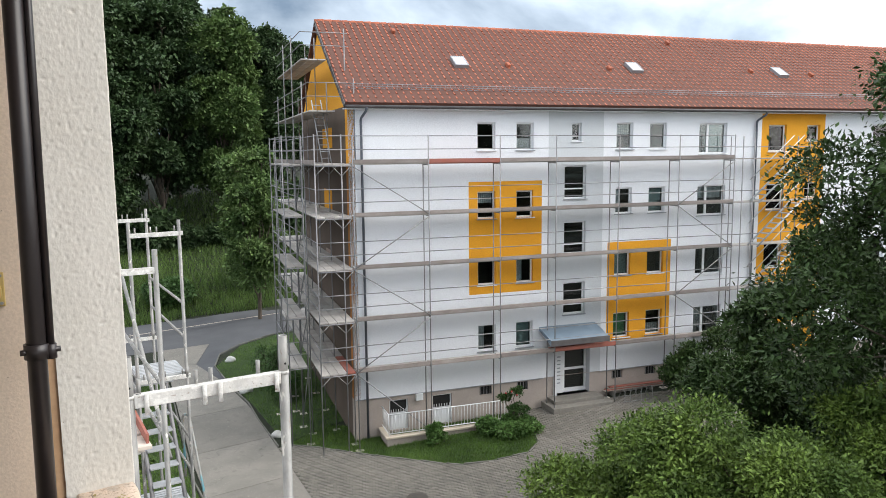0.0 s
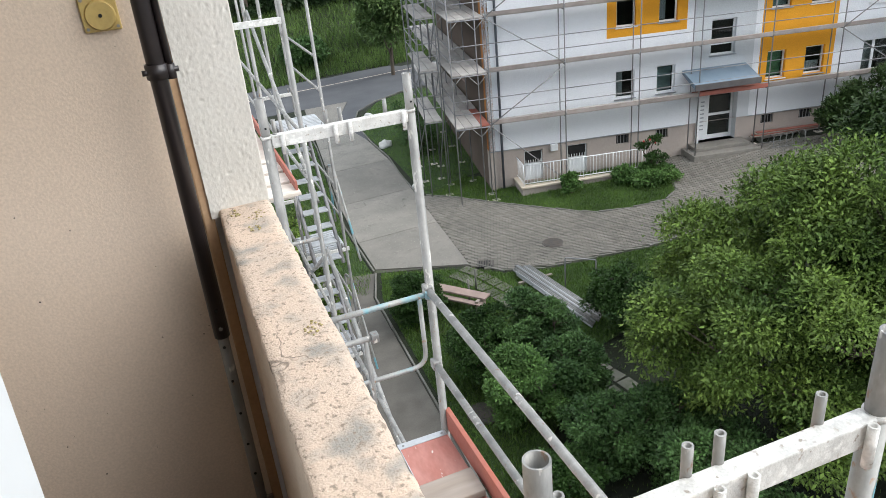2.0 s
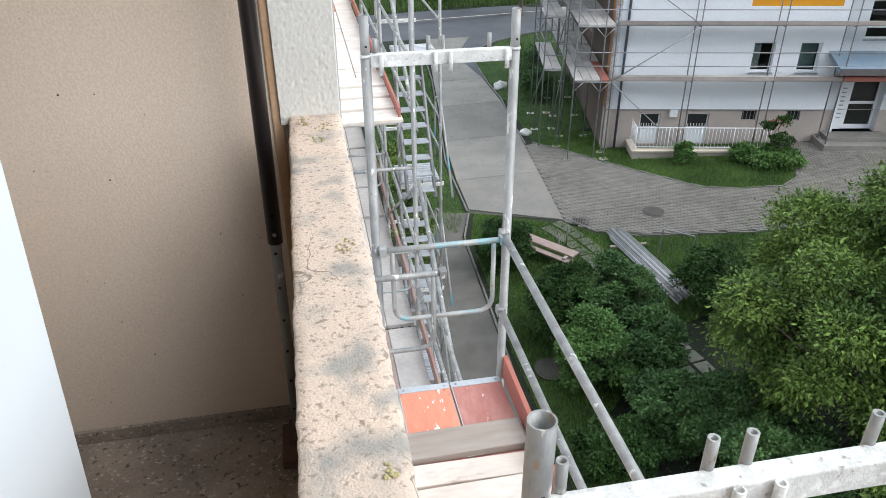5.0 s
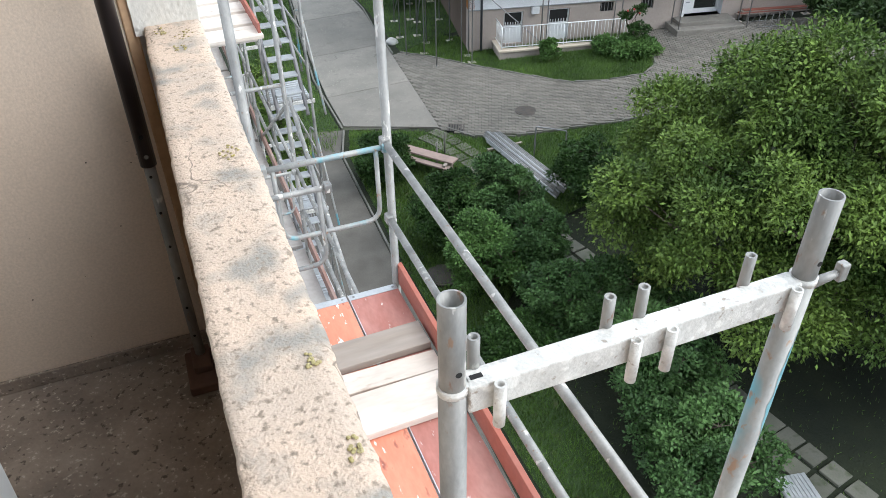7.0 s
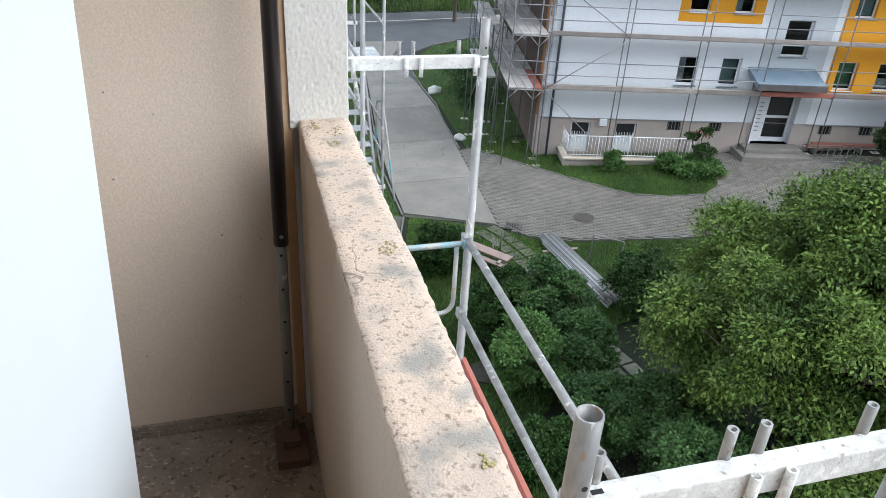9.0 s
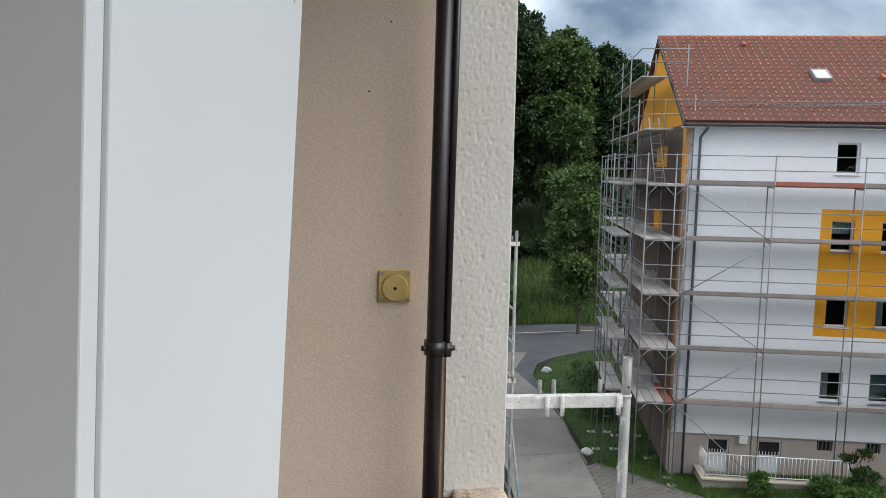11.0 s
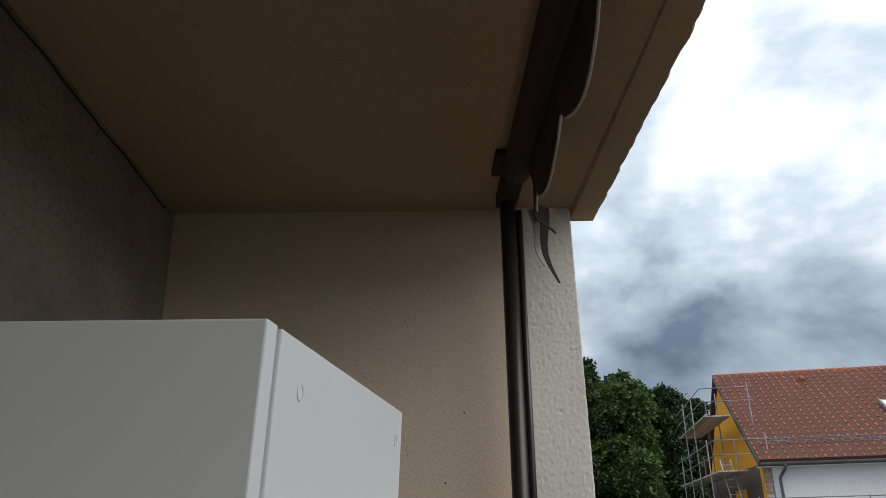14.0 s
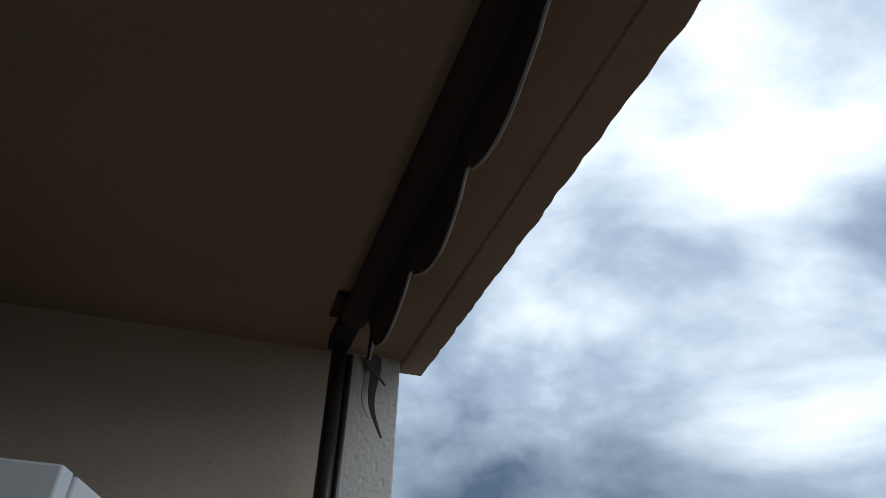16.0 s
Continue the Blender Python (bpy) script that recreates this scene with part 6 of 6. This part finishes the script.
rose = tree("rose_bush", p.x, p.y, 2.1, 0.62, 0.2, 2200, 0.09, M_LEAF6, 61, "tall dark rose bush with a few red blooms", 12, 0.6, 0.03, 1.0, "shrub", 0.1)
rr = random.Random(3)
for k in range(3):
    bm = bmesh.new()
    bmesh.ops.create_icosphere(bm, subdivisions=2, radius=0.04)
    for vv in bm.verts:
        vv.co *= 1 + 0.25 * noise.noise(vv.co * 30)
    part("bloom", bm, M_ROSE, rose, "red rose bloom", m=Matrix.Translation((rr.uniform(-0.4, 0.4), rr.uniform(-0.5, 0.0), rr.uniform(1.5, 2.15))))
# shrubs before the right part of the building
for k, (xb, yb, h, r) in enumerate(((20.5, -2.4, 3.0, 1.5), (22.5, -2.8, 3.6, 1.7), (18.9, -2.2, 2.6, 1.0))):
    p = BM @ Vector((xb, yb, 0))
    tree("shrub", p.x, p.y, h, r, 0.2, 6000, 0.14, M_LEAF2, 70 + k, "dense dark shrub before the plinth", 18, 0.5, 0.04, 1.1, "shrub", 0.15)

# the wood on the slope
protos = []
for k, (x, y, h, r, m, sz) in enumerate(((13.5, 74, 27.5, 5.2, M_LEAF3, 0.4), (8.5, 71, 25.5, 4.8, M_LEAF3, 0.4), (19.5, 73, 25, 4.2, M_LEAF4, 0.38))):
    protos.append(tree("forest_tree", x, y, h, r, 0.7, 70000, sz, m, 90 + k, "tall dense broadleaf tree at the edge of the wood" if k < 2 else "tall lime tree with paler leaves at the edge of the wood", 133, 0.6, 0.3, 0.85))
    protos[-1]["group"] = "trees of the wood"
wr = random.Random(21)
for k, (x, y, s, q) in enumerate(((24.0, 76, 0.9, 1), (3.5, 74, 1.1, 0), (-3, 72, 1.0, 1), (-10, 76, 1.0, 0), (27.5, 80, 0.8, 0), (31, 86, 0.75, 1), (11, 86, 1.1, 0), (18, 88, 1.1, 1), (24, 92, 0.9, 0), (5, 88, 1.1, 1), (49, 94, 0.87, 2), (54, 91, 0.87, 2), (65, 90, 0.84, 2), (74, 92, 0.86, 2), (84, 92, 0.84, 2), (40, 98, 0.68, 1), (-20, 80, 1.1, 1))):
    o = copy_thing(protos[q], Matrix.Translation((x, y, ground_z(x, y) - 0.3)) @ Matrix.Rotation(wr.random() * 6.28, 4, "Z") @ Matrix.Diagonal((s, s, s, 1)))
under = tree("undergrowth", 12.0, 72.5, 3.6, 3.0, 0.1, 9000, 0.42, M_LEAF3, 140, "dark bushy undergrowth at the edge of the wood", 56, 0.6, 0.06, 0.9, "shrub")
under["group"] = "undergrowth of the wood"
for k, (x, y, s) in enumerate(((5.5, 71, 0.6), (9, 72, 0.55), (15.5, 72, 0.6), (18.5, 71.5, 0.6), (21.5, 70.5, 0.8), (25, 72, 0.9), (2, 70, 1.0), (28, 74, 1.0))):
    copy_thing(under, Matrix.Translation((x, y, ground_z(x, y) - 0.2)) @ Matrix.Rotation(k * 1.3, 4, "Z") @ Matrix.Diagonal((s, s, s, 1)))
# a leafy tree and bushes this side of the road, beside the gable
for k, (x, y, h, r, m) in enumerate(((15.4, 50.5, 13.2, 2.7, M_LEAF4), (10.6, 57.5, 1.8, 1.8, M_LEAF5), (17.5, 58, 5.0, 2.2, M_LEAF4))):
    tree("roadside_tree", x, y, h, r, 0.5, 24000, 0.27, m, 110 + k, "light green leafy tree beside the road", 112, 0.55, 0.14, 0.9)
# creepers at the foot of the scaffold tower
for k, (x, y, h, r) in enumerate(((2.9, 18.2, 2.2, 0.7), (3.2, 21.5, 2.4, 0.8), (3.0, 24.5, 2.2, 0.9))):
    tree("verge_bush", x, y, h, r, 0.1, 3000, 0.12, M_LEAF1, 120 + k, "overgrown green bush beside the driveway", 14, 0.5, 0.03, 1.2, "shrub", 0.1)

# ---- small things of the court and garden ----
lw = thing("retaining_wall", "low cream-coped retaining wall with a white railing before the cellar windows", "low wall", m=BM)
part("wall_body", box(5.9, 11.2, -1.16, -1.0, -1.0, -0.34, 0.01), M_PLINTH, lw)
part("wall_return", box(5.9, 6.06, -0.998, 0.04, -1.0, -0.34, 0.01), M_PLINTH, lw)
part("coping", box(5.85, 11.25, -1.22, -0.94, -0.338, -0.26, 0.012), M_CREAM, lw)
part("coping", box(5.85, 6.12, -0.938, 0.04, -0.338, -0.26, 0.012), M_CREAM, lw)
rl = thing("railing", "white painted steel railing on the low wall", "railing", m=BM)
for y0, y1, x0, x1 in ((-1.08, -1.08, 6.0, 11.1), (-1.08, 0.0, 6.0, 6.0)):
    for z in (-0.16, 0.62):
        pole("rail", (x0, y0, z), (x1, y1, z), 0.02, M_PVC, rl, n=6)
for i in range(38):
    x = 6.0 + i * 5.1 / 37
    pole("baluster", (x, -1.08, -0.26 if i % 9 == 0 else -0.16), (x, -1.08, 0.64), 0.018 if i % 9 == 0 else 0.009, M_PVC, rl, n=6)
for i in range(1, 8):
    pole("baluster", (6.0, -1.08 + i * 0.13, -0.16), (6.0, -1.08 + i * 0.13, 0.62), 0.009, M_PVC, rl, n=6)

# a stack of scaffold tubes on the lawn
for k in range(30):
    a, b = Vector((9.15, 19.0, 0)), Vector((9.55, 15.2, 0))
    off = Vector((0.056 * (k % 12), 0.02 * (k % 12), 0))
    z = ground_z(9.3, 17) + 0.10 + 0.05 * (k // 12)
    p0, p1 = a + off + Vector((0, (k * 0.37) % 0.4 - 0.2, z)), b + off + Vector((0, (k * 0.53) % 0.5 - 0.2, z))
    solid("scaffold_tube", tube(p0, p1, 0.0242, n=10), M_STEEL if k % 4 else M_ALU, "galvanised scaffold tube in a stack on the lawn", "tube", "stack of scaffold tubes")
for y in (15.9, 18.4):
    z = ground_z(9.3, y)
    solid("support_timber", box(9.0, 10.2, y - 0.05, y + 0.05, z - 0.03, z + 0.075, 0.006), M_GREYPLANK, "squared timber under the tube stack", "timber", "timbers under the tubes")

# carpet-beating hoop and small post
hp = thing("carpet_rack", "dark steel hoop frame standing in the lawn", "rack")
bm = bmesh.new()
zz = ground_z(10.2, 17)
add_path_tube(bm, rounded([(10.05, 17.3, zz - 0.05), (10.05, 17.3, zz + 1.1), (10.75, 16.7, zz + 1.1), (10.75, 16.7, zz - 0.05)], 0.06), 0.022, 8)
part("hoop", bm, M_OLDSTEEL, hp)
bn = thing("garden_planks", "pale pinkish boards on low posts beside the stepping path", "bench")
zz = ground_z(7, 18.3)
part("board", box(-0.18, 0.18, -0.95, 0.95, 0.42, 0.47, 0.006), M_PINK, bn)
part("board", box(-0.40, -0.20, -0.9, 0.9, 0.30, 0.35, 0.006), M_PINK, bn)
for y in (-0.75, 0.75):
    part("post", box(-0.35, 0.15, y - 0.05, y + 0.05, -0.05, 0.42, 0.006), M_GREYPLANK, bn)
bn.matrix_basis = pose(7.0, 18.4, zz, 0, 0, 38)
for k, (x, y) in enumerate(((7.31, 18.43), (7.75, 18.9))):
    z = ground_z(x, y)
    solid("marker_post", tube((x, y, z - 0.1), (x, y, z + 0.75), 0.03, n=10), M_KERB, "short grey post beside the stepping path", "post", "posts by the path")
# pale boulders along the driveway
for k, (x, y, s) in enumerate(((8.95, 28.6, 0.26), (9.55, 35.2, 0.36), (10.4, 41.2, 0.3))):
    bm = bmesh.new()
    bmesh.ops.create_icosphere(bm, subdivisions=3, radius=s)
    for vv in bm.verts:
        vv.co = Vector((vv.co.x, vv.co.y * 0.75, vv.co.z * 0.7)) * (1 + 0.35 * noise.noise(vv.co * 3.5 + Vector((k, 0, 0))))
    solid("boulder", bm, M_WHITESTONE, "pale boulder on the verge beside the driveway", "stone", "boulders by the driveway", smooth=True, m=Matrix.Translation((x + 0.35, y, ground_z(x, y) + s * 0.3)))
# bicycle stands and leaning planks by the entrance
bs = thing("bicycle_stand", "low steel bicycle stand on the paving beside the entrance", "bicycle stand", m=BM)
for i in range(6):
    x = 16.6 + i * 0.28
    bm = bmesh.new()
    z = gb(x) + 0.03
    add_path_tube(bm, rounded([(x, -1.3, z), (x + 0.12, -1.1, z + 0.42), (x + 0.2, -0.75, z + 0.42), (x + 0.1, -0.6, z)], 0.1), 0.012, 6)
    part("hoop", bm, M_STEEL, bs)
for y in (-1.3, -0.6):
    pole("base_bar", (16.5, y, gb(17) + 0.045), (18.2, y, gb(17) + 0.045), 0.014, M_STEEL, bs, n=6)
for k in range(4):
    x = 16.2 + 0.1 * k
    ob = solid("stacked_plank", box(0, 3.0, 0, 0.2, 0, 0.04, 0.004), M_REDTOE if k % 2 else M_GREYPLANK, "reddish plank stacked along the plinth", "plank", "planks stacked by the plinth")
    ob.matrix_basis = BM @ Matrix.Translation((x, -0.30 + 0.02 * k, gb(17) + 0.22 + 0.045 * k)) @ Matrix.Rotation(radians(1.5 - k), 4, "Z")
for x in (16.6, 18.6):
    solid("plank_rest", box(0, 0.1, 0, 0.35, 0, 0.26, 0.01), M_KERB, "concrete block under the stacked planks", "block", "blocks under the planks", m=BM @ Matrix.Translation((x, -0.36, gb(17) - 0.03)))
# ladder-like aluminium platform lying below the scaffold
ab = thing("platform_deck", "aluminium scaffold platform lying in the garden", "platform", m=pose(8.75, 5.0, ground_z(8.7, 5) + 0.05, 0, 0, -12))
part("platform_frame", box(-0.3, 0.3, -1.0, 0.25, 0, 0.05, 0.006), M_ALU, ab)
for i in range(8):
    part("platform_slat", box(-0.28 + i * 0.07, -0.23 + i * 0.07, -0.98, 0.23, 0.05, 0.062), M_ALU, ab)

# ---- roof tiles, the ones at the gable end as single pieces ----
TU, TV = 0.30, 0.345
NC, NR = int((HX1 - RX0) / TU), int(LEN / TV)
prof = [(0.0, 0.02), (0.03, 0.078), (0.08, 0.082), (0.12, 0.025), (0.18, 0.0), (0.26, 0.008), (0.305, 0.02)]


def tile_geo(x, s, out_v, out_f, jit):
    n0 = len(out_v)
    for ds, lift in ((-0.01, 0.048), (TV + 0.03, 0.0)):
        for dx, h in prof:
            out_v.append((x + dx, s + ds, h + lift + jit))
    for dx, h in prof:
        out_v.append((x + dx, s - 0.01, h + jit - 0.02))
    k = len(prof)
    for i in range(k - 1):
        out_f.append((n0 + i, n0 + i + 1, n0 + k + i + 1, n0 + k + i))
        out_f.append((n0 + 2 * k + i, n0 + 2 * k + i + 1, n0 + i + 1, n0 + i))


v1, f1 = [], []
tile_geo(0, 0, v1, f1, 0)
tm = bpy.data.meshes.new("roof_tile")
tm.from_pydata(v1, [], f1)
tm.materials.append(M_TILE)
v2, f2 = [], []
tr_ = random.Random(6)
for r in range(NR):
    for c in range(NC):
        j = tr_.uniform(-0.004, 0.004)
        if c < 13 and r < NR:
            part("roof_tile", tm, None, rb, m=RM @ Matrix.Translation((RX0 + c * TU, r * TV, j)))
        else:
            tile_geo(RX0 + c * TU, r * TV, v2, f2, j)
me = bpy.data.meshes.new("roof_tiles")
me.from_pydata(v2, [], f2)
me.materials.append(M_TILE)
tagged(part("roof_tiles", me, None, rb, m=RM), kind="stuff")
